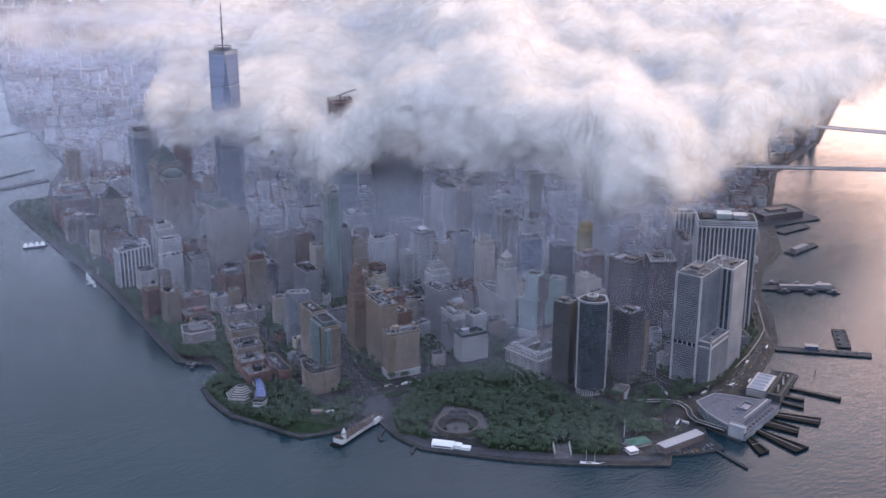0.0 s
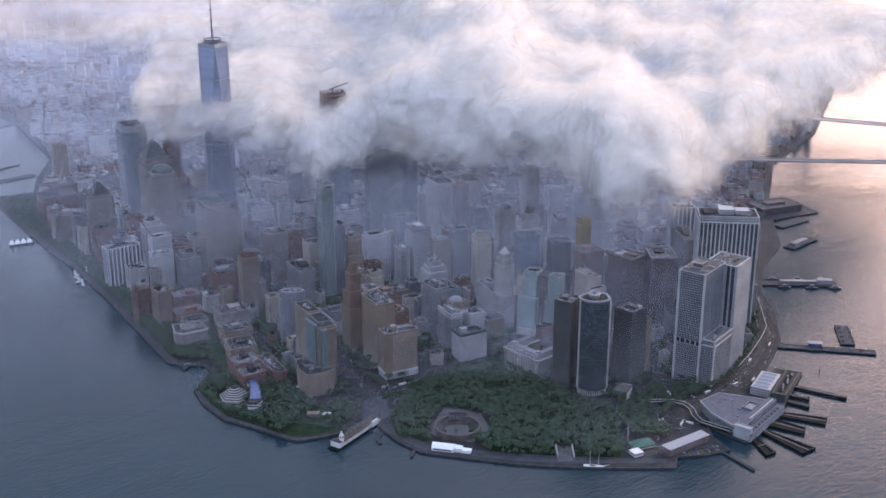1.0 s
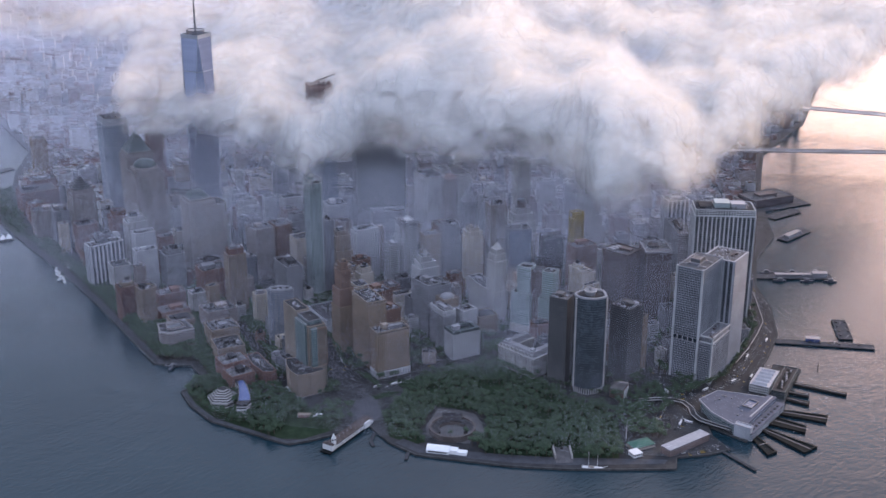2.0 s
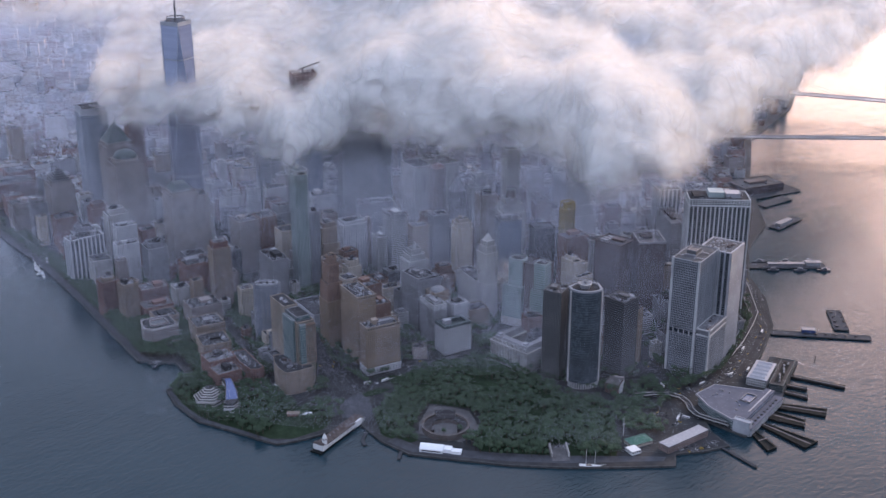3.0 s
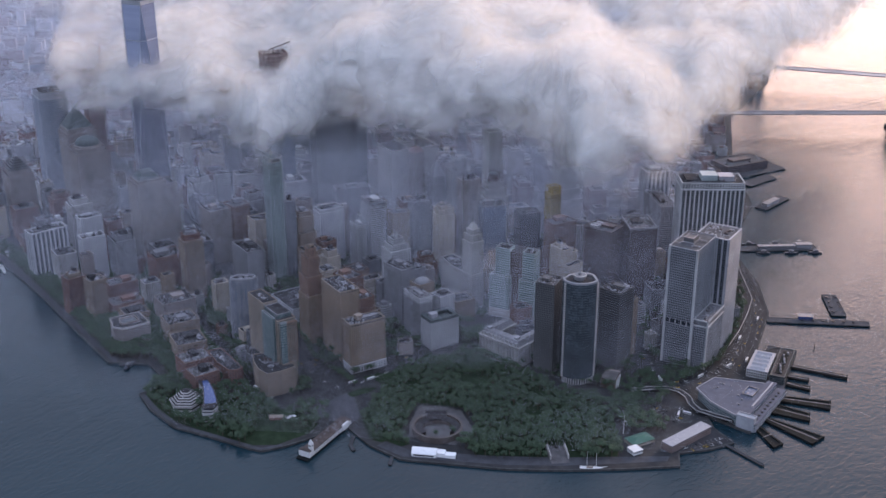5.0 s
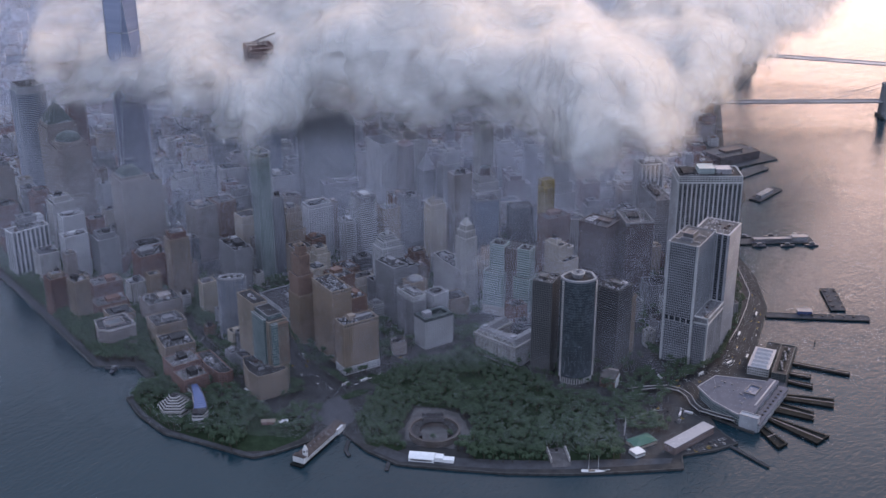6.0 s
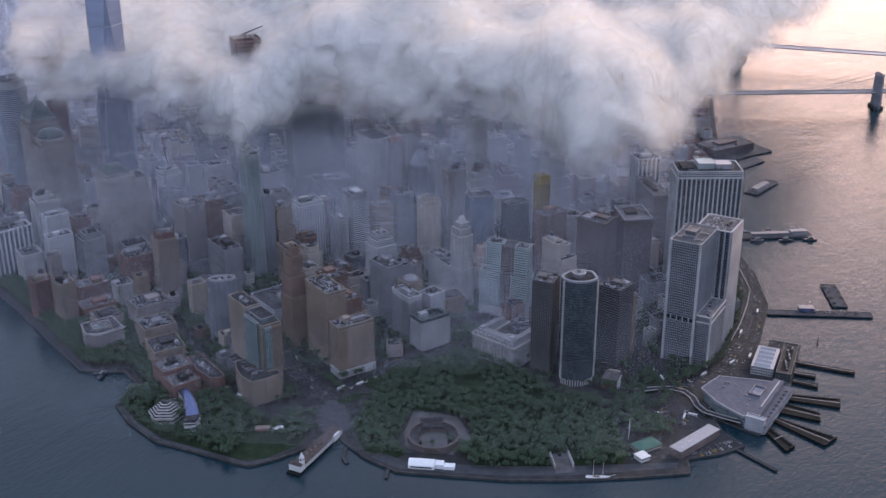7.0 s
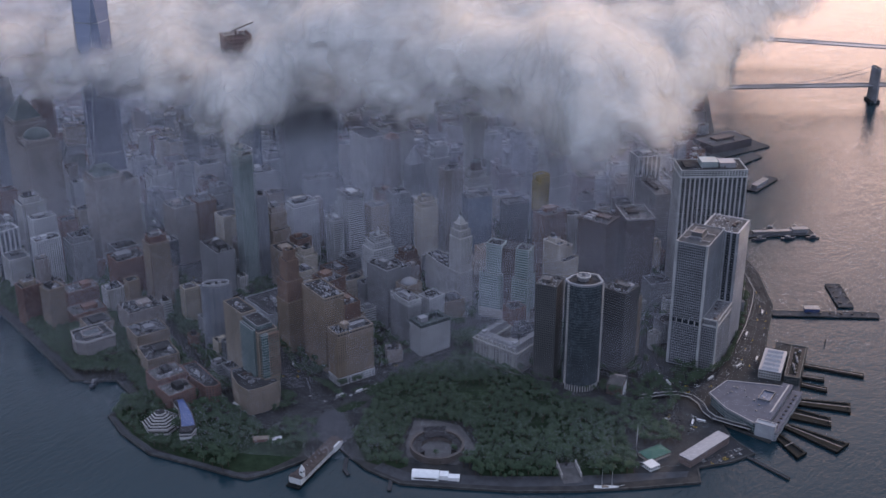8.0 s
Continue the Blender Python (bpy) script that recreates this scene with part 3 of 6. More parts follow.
for x0, y0 in (arc[0], arc[-1]):
    s = Shape()
    for k in range(40):
        s.box(x0 - 1.6, y0 - 1.6, 12 + k * 3.75, x0 + 1.6, y0 + 1.6, 13.9 + k * 3.75)
    part("edge_strip", s, LIME, ob, "pale banded corner strip")
part("crown", Shape().prism(oval(16, -6, 9.5, 9.5, 8), 162, 168, foot=oval(16, -6, 7.5, 7.5, 8)), GREY, ob, "octagonal grey roof crown")
part("crown_rail", Shape().ring(oval(16, -6, 8.6, 8.6, 8), oval(16, -6, 10, 10, 8), 168, 169.4), LIME, ob)
part("crown_mast", Shape().tube(16, -6, 169, 173, 3, 2, 8), PLANT, ob)

SMOKE = wall("smoked_bronze_cladding", (0.135, 0.128, 0.132), 0.5, 0.2)
ob = block("office_tower", "dark brown-grey office slab beside the park", 221, -9, 16, 34, 29, 148, "fine", SMOKE, BLACK, roof=GRAVEL, units=7)
ob = block("office_tower", "dark banded office tower with pale roof plant", 297, -72, -2, 36, 36, 127, "bands", SMOKE, BLACK, units=9)
cap(ob, 20, 4, 30, 12, 127, 4, LIGHTBOX)
block("office_building", "narrow tan brick building behind a dark tower", 352, -62, 3, 14, 26, 95, "fine", TAN)
ob = tower("office_tower", "twin pale green glass slabs with a brown core", 350, 124, 12,
           [(rect(3, 0.5, 34, 66), B, 116, "blank", UMBER), (rect(-1, -1, 20, 19), 74, 121, "bands", MINT), (rect(-1, 43, 20, 67), 74, 121, "bands", MINT),
            (rect(-7, -4, 22, 22), 16, 74, "bands", MINT), (rect(-7, 40, 22, 75), 16, 74, "bands", MINT), (rect(-8, -5, 36, 76), B, 16, "blank", LIME)], TEAL, MINT, 3)
block("office_building", "cream stepped brick office building", 401, 92, -11, 32, 44, 92, "fine", CREAM, steps=((0, 0.25, 0.5, 1, 92, 116, "piers"), (0.56, 0.3, 1, 0.9, 92, 108, "piers"), (0.1, 0.5, 0.4, 0.85, 116, 122)))
ob = block("office_tower", "broad brown brick office tower with arched top windows", 489, 72, 3, 42, 50, 124, "punched", UMBER, steps=((0, 0, 1, 1, 124.2, 130, "deep"),), units=7)
for k in range(3):
    part("skylight", Shape().box(6 + k * 9, 30, 130, 12 + k * 9, 44, 133), LIGHTBOX, ob)
ob = block("office_tower", "dark brown granite office tower with pale roof rim", 525, 57, -43, 46, 60, 128, "fine", UMBER, roof=GRAVEL, units=6)
part("roof_rim", Shape().ring(rect(1, 1, 45, 59), rect(-0.8, -0.8, 46.8, 60.8), 128.9, 131.5), GREY, ob)
block("office_tower", "dark grey banded office slab with flat roof", 667, 84, -40, 30, 95, 122, "bands", GREY, BLACK, units=9, roof=GRAVEL)
block("office_tower", "white pier office tower rising into mist", 739, 158, -35, 42, 34, 152, "stripes", WHITE, BLACK)
block("office_tower", "tall slender pale limestone tower entering the cloud", 612, 262, -26, 32, 32, 232, "piers", WHITE, steps=((-0.25, -0.2, 1.3, 1.3, B, 108), (-0.12, -0.1, 1.15, 1.15, 108, 128)))
STYLES["netting"] = (3.6, 4.8, 0.8, 1.0, 0.5, 0.4)
ob = block("office_tower", "slim tower wrapped in gold netting at its top", 559, 244, -18, 22, 18, 84, "punched", DARK)
tier(ob, rect(0, 0, 22, 18), 86, 137, "netting", GOLD, BLACK)
tier(ob, rect(4, 0, 22, 14), 138, 146, "punched", GOLD, BLACK)
for q in ((1, 1), (21, 1), (21, 17), (1, 17), (11, 1), (11, 17)):
    part("scaffold_post", Shape().box(q[0] - 0.6, q[1] - 0.6, 137, q[0] + 0.6, q[1] + 0.6, 150), GOLD, ob)
part("scaffold_frame", Shape().ring(rect(1, 1, 21, 17), rect(0, 0, 22, 18), 149, 151), GOLD, ob)
block("office_building", "rust brown brick office building", 504, 196, -20, 46, 30, 108, "piers", BROWN)
block("office_tower", "dark glass office slab with white roof units", 507, 272, -33, 38, 30, 108, "curtain", DARK, BLACK)
block("office_tower", "blue-grey glass office building with dark roof", 464, 320, -34, 42, 34, 122, "curtain", GREY, BLUE)
ob = block("office_tower", "pale stepped stone tower with a round dark crown", 537, 376, -28, 48, 34, 104, "punched", LIME, steps=((0.08, 0.08, 0.92, 0.92, 104, 120), (0.2, 0.15, 0.8, 0.85, 120, 132)), crown=False)
part("round_crown", Shape().tube(24, 17, 132, 146, 11, 9, 14), UMBER, ob)
part("crown_cap", Shape().tube(24, 17, 146, 148, 9.6, 7, 14), COPPER, ob)
block("office_tower", "tall pale limestone tower entering the cloud", 581, 404, -26, 27, 27, 215, "piers", LIME, steps=((-0.2, -0.2, 1.25, 1.25, B, 100),))
block("office_tower", "pink brick tower with fine piers", 455, 360, -26, 33, 26, 163, "piers", ROSE)
block("office_tower", "cream stone tower with a pale crown", 406, 373, -23, 31, 26, 108, "fine", CREAM, steps=((0.05, 0.05, 0.95, 0.95, 108, 118, "deep"), (0.2, 0.2, 0.8, 0.8, 118, 124)))
block("office_tower", "grey banded office tower with flat roof", 402, 429, -27, 30, 30, 121, "bands", GREY)
block("office_tower", "ochre ornamented brick tower", 368, 448, -24, 32, 26, 104, "punched", OCHRE)
ob = block("office_tower", "white slab office tower with banded windows", 320, 455, -21, 27, 42, 130, "bands", WHITE, steps=((0, 0, 1, 1, 130.2, 137, "deep", GREY),))
block("office_building", "lower pale wing beside a white slab", 299, 470, -21, 18, 30, 96, "bands", WHITE)
ob = tower("office_tower", "massive pale stone office block with two wings", 503, 576, -19,
           [(rect(0, 0, 100, 60), B, 92, "punched"), (rect(0, 0, 40, 60), 92, 162, "piers"), (rect(62, 0, 100, 60), 92, 160, "piers"), (rect(40.6, 22, 61.4, 60), 92, 168, "piers")], PANE, LIME, 4)
ob = block("office_tower", "slim tan brick tower with a red roof", 528, 540, -10, 22, 22, 160, "piers", ROSE, crown=False, units=0)
pyramid(ob, rect(0, 0, 22, 22), 161, 168, RED, "roof", 0.5)
ob = block("office_tower", "grey stone tower with columns and a stepped pyramid roof", 534, 500, -25, 27, 27, 104, "punched", GREY, steps=((0.03, 0.03, 0.97, 0.97, 104, 120, "deep"),), crown=False, units=0)
pyramid(ob, rect(1, 1, 26, 26), 121, 148, GREY)
block("office_tower", "stepped pale office tower with flat top", 562, 474, -24, 34, 28, 128, "bands", PALE, steps=((0.3, 0.2, 1, 1, 128, 150),))
block("office_building", "long grey gothic office building with ornate roofline", 410, 634, -31, 66, 30, 96, "piers", GREY, units=8)
block("office_tower", "dark steel office tower rising into cloud", 425, 700, -30, 70, 46, 226, "grid", SMOKE, BLACK)
block("office_tower", "dark glass tower rising into cloud", 520, 720, -30, 46, 46, 240, "curtain", SMOKE, BLACK)
GRANITE = wall("weathered_granite", (0.37, 0.34, 0.32))
ob = tower("office_building", "grey granite custom house with columns and a mansard round a court", 206, 42, -2,
           [([(0, 0), (62, 0), (62, 18), (20, 18), (20, 58), (62, 58), (62, 76), (0, 76)], B, 36, "deep")], PANE, GRANITE, 0)
U_PLAN = [(0, 0), (62, 0), (62, 18), (20, 18), (20, 58), (62, 58), (62, 76), (0, 76)]
part("cornice", Shape().ring(grow(U_PLAN, -2), grow(U_PLAN, 2.2), 34.5, 37.2), GRANITE, ob)
part("mansard", Shape().prism(grow(U_PLAN, -4.5), 37, 45, foot=grow(U_PLAN, -0.6)), PLANT, ob, "grey metal mansard roof")
part("court_hall", Shape().prism(rect(20.5, 19, 60, 57), B, 20), GRANITE, ob)
part("court_skylight", Shape().tube(38, 38, 20, 25, 12, 6, 14), PLANT, ob, "oval glazed court roof")
for k in range(9):
    part("dormer", Shape().box(-0.2, 4 + k * 8, 37, 3.4, 8 + k * 8, 42), GRANITE, ob)
for k in range(12):
    part("column", Shape().tube(-1.6, 6 + k * 5.8, 12, 33, 1.1, 1.0, 8), GRANITE, ob)
for y0 in (8, 62):
    part("roof_unit", Shape().box(6, y0, 45, 14, y0 + 6, 48.5), LIGHTBOX, ob)

ob = block("office_building", "white stone office building with a green copper roof", 167, 181, -17, 50, 30, 46, "punched", WHITE, roof=COPPER, crown=False)
part("mansard", Shape().ring(rect(6, 6, 44, 24), rect(0, 0, 50, 30), 47, 52), COPPER, ob, "green copper mansard roof")
cap(ob, 8, 12, 20, 22, 47, 9, LIGHTBOX)
ob = block("office_building", "grey office building with a white roof storey", 178, 214, -16, 23, 46, 66, "fine", GREY, steps=((0, 0, 1, 1, 66.2, 75, "fine", WHITE),), roof=GRAVEL)
ob = block("office_building", "tan building with a rounded zinc roof", 207, 240, -12, 28, 26, 80, "punched", TAN, crown=False)
dome(ob, 14, 13, 80, 12, 7, PLANT, "barrel_roof")
block("office_building", "ornate white stone corner building", 218, 206, -10, 28, 24, 66, "deep", WHITE)
ob = block("office_building", "tall grey stone building with deep cornices", 202, 274, -10, 26, 47, 93, "punched", GREY, steps=((0, 0, 1, 1, 93.2, 98, "deep"),))
block("office_building", "grey stone rear wing with terraces", 230, 285, -10, 34, 36, 84, "punched", GREY)
ob = block("office_building", "white ziggurat building with a lantern top", 246, 338, -18, 36, 32, 98, "deep", WHITE, steps=((0.1, 0.1, 0.9, 0.9, 98, 108), (0.25, 0.25, 0.75, 0.75, 108, 117)), crown=False, units=0)
part("lantern", Shape().tube(18, 16, 117, 126, 4, 3, 8), WHITE, ob)
part("lantern_cap", Shape().tube(18, 16, 126, 130, 3.6, 0.5, 8), PLANT, ob)
front = [(0, 0), (26, 0), (34, 30), (34, 96), (10, 96), (3, 60), (0, 30)]
ob = tower("office_tower", "curving pale limestone office block with a pyramid-topped tower", 324, 230, -12,
           [(front, B, 62, "punched"), (rect(1, 2, 25, 27), 62, 118, "piers"), (rect(3, 4, 23, 25), 118, 130, "deep"), (rect(6, 7, 20, 22), 130, 139, "deep")], PANE, LIME, 0)
pyramid(ob, rect(7, 8, 19, 21), 140, 152, LIME)
part("lantern", Shape().tube(13, 14.5, 151, 159, 1.6, 0.6, 8), COPPER, ob)
clutter(ob, 6, 40, 30, 92, 62, random.Random(3), 10)

ob = block("stone_hall", "low pale stone hall with a dark flat roof", 122, 207, -40, 22, 18, 22, "blank", ROSE, units=5)

# ---- the western side ----
ob = block("office_building", "orange-tan brick office building with an ornate top and white base", 32, 218, -18, 56, 26, 76, "punched", OCHRE, foot=(13, WHITE), steps=((0, 0, 1, 1, 76.2, 82, "deep", TAN),), units=8)
cap(ob, 14, 8, 24, 18, 82, 8, TAN)
ob = block("office_tower", "tall tan brick office tower with a long pale roof", 49, 256, -17, 31, 62, 112, "fine", OCHRE, steps=((0, 0, 1, 1, 112.2, 117, "deep", TAN),), units=16, crown=False)
block("office_tower", "dark brick rear wing of an office tower", 82, 250, -17, 26, 36, 96, "fine", BROWN)
block("apartment_tower", "stepped orange-brown brick tower with a narrow top", 58, 336, -15, 30, 32, 82, "fine", OCHRE, steps=((0.08, 0.15, 0.95, 1, 82, 112, "fine", ORANGE), (0.22, 0.3, 0.85, 0.95, 112, 142, "fine", ORANGE), (0.35, 0.4, 0.75, 0.8, 142, 156, "fine", ORANGE)))
block("office_building", "brown office building with a dark flat roof", 139, 334, -10, 32, 38, 86, "punched", BROWN, units=10)
ob = tower("apartment_tower", "glass and tan brick apartment tower with balconies and roof garden", -63, 270, -14,
           [(rect(0, 0, 28, 46), B, 106, "grid", TAN), (rect(2, 46.6, 24, 96), B, 116, "fine", TAN), (rect(4, 8, 26, 46), 106, 112, "curtain", GREY),
            (rect(-4.5, 6, -0.8, 40), 39, 109, "curtain", GLASSGREY), (rect(3, -4.5, 12, -0.8), 39, 103, "curtain", GLASSGREY), (rect(13, -3.6, 28.5, -0.8), 39, 101, "grid", ORANGE)], TEAL, TAN, 5)
for k in range(24):
    part("balcony", Shape().box(-1.6, 6, 14 + k * 3.8, 0, 14, 15.1 + k * 3.8), LIGHTBOX, ob)
tower("apartment_building", "curved tan brick podium building with terraces", -97, 259, -13, [([(0, 0), (20, -4), (45, -3), (47, 9), (33, 11), (30, 62), (12, 66), (3, 45), (-2, 22)], B, 39, "fine")], PANE, TAN, 8)
ob = tower("apartment_building", "curved red brick building with a pale roof edge", -112, 322, -14, [([(0, 6), (10, 0), (20, 2), (22, 78), (2, 80), (-3, 40)], B, 27, "punched")], PANE, RED, 4, TAR)
ob = tower("apartment_tower", "oval blue-grey glass apartment tower with a ringed roof", 12, 434, -40, [(oval(0, 0, 22, 11, 18), B, 103, "fine", GREY, BLUE)], BLUE, GREY, 3)
part("roof_ring", Shape().ring(oval(0, 0, 18, 8.2, 18), oval(0, 0, 19.4, 9.4, 18), 103.2, 106), LIGHTBOX, ob)
ob = tower("ventilation_building", "low pale blue hall with a flat roof", 92, 412, -15, [(rect(0, 0, 58, 78), B, 26, "blank")], PANE, STEEL, 6)
block("apartment_tower", "tall tan brick apartment tower with a red roof house", 21, 590, -18, 32, 26, 118, "grid", TAN, steps=((0.1, 0.1, 0.9, 0.9, 118, 128, "punched", RED),))
block("apartment_building", "red brick apartment block with roof clutter", 21, 673, -15, 50, 40, 66, "punched", RED, units=9)
block("apartment_building", "cream and orange brick apartment block", 28, 525, -18, 22, 18, 60, "grid", CREAM)
block("apartment_building", "orange brick apartment wing", 51, 516, -18, 14, 18, 56, "punched", OCHRE)
ob = block("office_building", "grey office block with a small white roof dome", 119, 551, -16, 30, 62, 80, "punched", GREY, units=6)
dome(ob, 22, 48, 80, 6, 6, LIGHTBOX)
block("office_tower", "tan office tower with a slanted top", 163, 700, -12, 40, 40, 104, "piers", ROSE)
block("office_tower", "dark brown office tower", 207, 690, -12, 32, 36, 104, "piers", BROWN)
glassy = [(0, 3), (4, 0), (21, 0), (25, 4), (25, 26), (21, 30), (4, 30), (0, 27)]
ob = tower("apartment_tower", "tall slender green-grey glass apartment tower with an open crown", 181, 553, -16, [(glassy, B, 222, "grid", GLASSGREY), ([(1, 14), (14, 14), (14, 29), (1, 29)], 222, 236, "curtain", LIGHTBOX)], TEAL, GREY, 0)
part("crown_frame", Shape().ring(grow(glassy, -1.2), grow(glassy, 0.3), 229, 231), LIGHTBOX, ob)
for q in glassy:
    part("crown_post", Shape().box(q[0] - 0.5, q[1] - 0.5, 222, q[0] + 0.5, q[1] + 0.5, 230), LIGHTBOX, ob)
block("office_tower", "white stone office tower with a deep window grid", 284, 546, -20, 46, 30, 104, "deep", WHITE, steps=((0.04, 0.05, 0.96, 0.95, 104, 110),), roof=COPPER)
block("office_tower", "tan stepped brick office tower", 229, 537, -18, 30, 34, 84, "piers", TAN, steps=((0, 0.25, 0.95, 1, 84, 112), (0.15, 0.35, 0.85, 0.9, 112, 120)))
block("office_tower", "blue-grey slender office tower", 207, 552, -18, 21, 19, 146, "piers", GREY, BLUE)
block("apartment_tower", "white striped apartment tower at the river", -84, 880, -8, 64, 26, 89, "stripes", WHITE, units=8)
block("apartment_tower", "white apartment tower with grouped bays", -41, 792, -15, 40, 24, 90, "piers", WHITE)
block("apartment_tower", "white apartment tower behind its twin", -13, 836, -15, 38, 24, 107, "piers", WHITE)
ob = tower("office_tower", "grey granite tower with a flat-topped copper pyramid", 78, 789, -15, [(rect(0, 0, 52, 50), B, 156, "fine"), (rect(4, 4, 48, 46), 156, 161, "fine"), (rect(52.6, 6, 76, 48), B, 146, "fine")], PANE, ROSE, 0)
pyramid(ob, rect(6, 6, 46, 44), 161.2, 174, COPPER, "roof_pyramid", 0.55)
ob = tower("office_tower", "grey granite tower with a dark copper dome", 82, 976, -15, [(rect(0, 0, 58, 55), B, 172, "fine"), (rect(4, 4, 54, 51), 172, 180, "fine")], PANE, ROSE, 0)
part("dome_drum", Shape().tube(29, 27, 180, 184, 25, 25, 20), ROSE, ob)
dome(ob, 29, 27, 184, 23, 15, COPPER)
ob = block("office_tower", "grey granite tower with a stepped dark pyramid", 21, 1125, -15, 48, 46, 112, "fine", ROSE, steps=((0.08, 0.08, 0.92, 0.92, 112, 120),), crown=False, units=0)
for k in range(6):
    part("pyramid_step", Shape().box(5 + 3 * k, 5 + 3 * k, 120 + 4 * k, 43 - 3 * k, 41 - 3 * k, 124 + 4 * k), DARK, ob)
ob = block("office_tower", "grey granite tower with a pointed pyramid", 132, 1086, -15, 58, 56, 178, "fine", ROSE, steps=((0.06, 0.06, 0.94, 0.94, 178, 186),), crown=False, units=0)
pyramid(ob, rect(4, 4, 54, 52), 187, 226, COPPER, "roof_pyramid", 0.02)
curve = oval(26, 20, 28, 22, 12, 150, 300) + [(52, 6), (52, 62), (0, 62)]
tower("office_tower", "curved banded glass office tower", 168, 1222, -12, [(curve, B, 214, "bands", STEEL), (grow(curve, -2), 214, 228, "blank", LIGHTBOX)], BLUE, STEEL, 3)
ob = block("apartment_tower", "tower under construction in red netting", 250, 1187, -15, 30, 30, 262, "punched", RED, units=0)
part("crane_mast", Shape().beam((34, 4, 0), (34, 4, 286), 1.6), RED, ob)
part("crane_jib", Shape().beam((34, 4, 280), (46, 30, 312), 1.2), RED, ob)
block("apartment_building", "pale apartment block by the river basin", -20, 1215, -15, 46, 40, 64, "punched", ROSE)
block("apartment_building", "red and white apartment block", 40, 1388, -15, 80, 60, 54, "bands", RED)
block("apartment_building", "red brick apartment block", 110, 1480, -15, 60, 50, 48, "punched", RED)
block("apartment_tower", "orange brick apartment tower", 211, 1652, -15, 32, 32, 98, "punched", OCHRE)
for x, y, t, w, d, hh, m, lab in ((-160, 342, -12, 38, 34, 30, RED, "red brick apartment block with a flat grey roof"), (-148, 380, -14, 43, 36, 34, RED, "red brick apartment block with white roof units"),
                                  (-117, 438, -22, 45, 48, 32, TAN, "tan brick apartment block with roof terraces"), (-86, 498, -18, 48, 44, 36, TAN, "tan brick apartment block round a court"),
                                  (-54, 555, -16, 54, 44, 42, ROSE, "pale brick apartment block round a court"), (-88, 645, -15, 52, 36, 25, RED, "low red brick apartment block"),
                                  (-56, 700, -18, 48, 32, 34, RED, "red brick apartment block with a pale parapet")):
    block("apartment_building", lab, x, y, t, w, d, hh, "punched", m, roof=GRAVEL if m is RED else TAR, units=8)
block("apartment_tower", "red brick apartment tower with roof houses", -127, 708, -10, 30, 26, 66, "grid", RED, steps=((0.2, 0.2, 0.8, 0.8, 66, 72, "punched", TAN),))
block("apartment_tower", "tan and red brick apartment tower with balconies", -115, 660, -6, 26, 24, 72, "grid", TAN)
ring = [(0, 14), (10, 0), (53, 0), (53, 46), (6, 46)]
ob = tower("apartment_building", "low pale apartment building with a dark sheet for its court", -147, 550, -15, [(ring, B, 34, "punched")], PANE, ROSE, 0)
part("court_screen", Shape().ring(grow(ring, -13), grow(ring, -11.5), 34, 37), ROSE, ob)
# flat dark sheet on the solid roof stands for the court's shade
part("court", Shape().prism(grow(ring, -13.2), 34, 34.3), SLATEFRAME, ob, "dark roof sheet in place of a shaded court")
part("cornice", Shape().ring(grow(ring, -0.8), grow(ring, 1.0), 32.6, 34.6), LIME, ob)

# ---- the tallest tower: a square foot turning into a square top set at 45 degrees ----
def tallest():
    ob = thing("skyscraper", "very tall tapering mirrored glass skyscraper with a spire", "building", 312, 1072, 0, -28)
    take(312, 1072, -28, 64, 64, -32, -32)
    foot, top = rect(-31, -31, 31, 31), [(0, -31), (31, 0), (0, 31), (-31, 0)]
    part("base", Shape().prism(foot, B, 56, top=False), STEEL, ob, "pale metal-clad base")
    s = Shape()
    v = [(x, y, 56) for x, y in foot] + [(x, y, 410) for x, y in top]
    f = []
    for i in range(4):
        f += [(i, (i + 1) % 4, 4 + i), (4 + i, (i + 1) % 4, 4 + (i + 1) % 4)]
    s.add(v, f + [(4, 5, 6, 7)])
    part("glazing", s, MIRROR, ob)
    edge = Shape()
    for i in range(4):
        edge.beam(v[i], v[4 + i], 0.9).beam(v[(i + 1) % 4], v[4 + i], 0.9)
    part("edge_trim", edge, STEEL, ob)
    for k in (3, 12, 24):
        z = 56 + 354 * k / 30
        t = (z - 56) / 354
        cut = []
        for i in range(4):
            a, b = Vector(v[i]), Vector(v[4 + i])
            c, d = Vector(v[i]), Vector(v[4 + (i - 1) % 4])
            q, p = a.lerp(b, t), c.lerp(d, t)
            cut += [(p.x, p.y), (q.x, q.y)]
        part("floor_band", Shape().ring(grow(cut, -0.3), grow(cut, 0.12), z, z + (2.2 if k == 24 else 1.2)), STEEL, ob)
    part("parapet", Shape().ring(grow(top, -1.5), grow(top, 0.3), 409, 417), STEEL, ob)
    ring = oval(0, 0, 19, 19, 16)
    beacon = part("beacon_ring", Shape().ring(grow(ring, -1.2), ring, 423, 425).ring(grow(ring, -1.2), ring, 418, 419), PLANT, ob)
    for x, y in ring:
        part("ring_post", Shape().box(x * 0.97 - 0.4, y * 0.97 - 0.4, 410, x * 0.97 + 0.4, y * 0.97 + 0.4, 424), PLANT, beacon)
    spire = part("spire", Shape().tube(0, 0, 410, 470, 2.2, 1.6, 8).tube(0, 0, 470, 541, 1.5, 0.4, 8), PLANT, ob)
    for z in (440, 462, 485, 506):
        part("spire_collar", Shape().tube(0, 0, z, z + 2.4, 2.6, 2.6, 10), DARK, spire)
    return ob


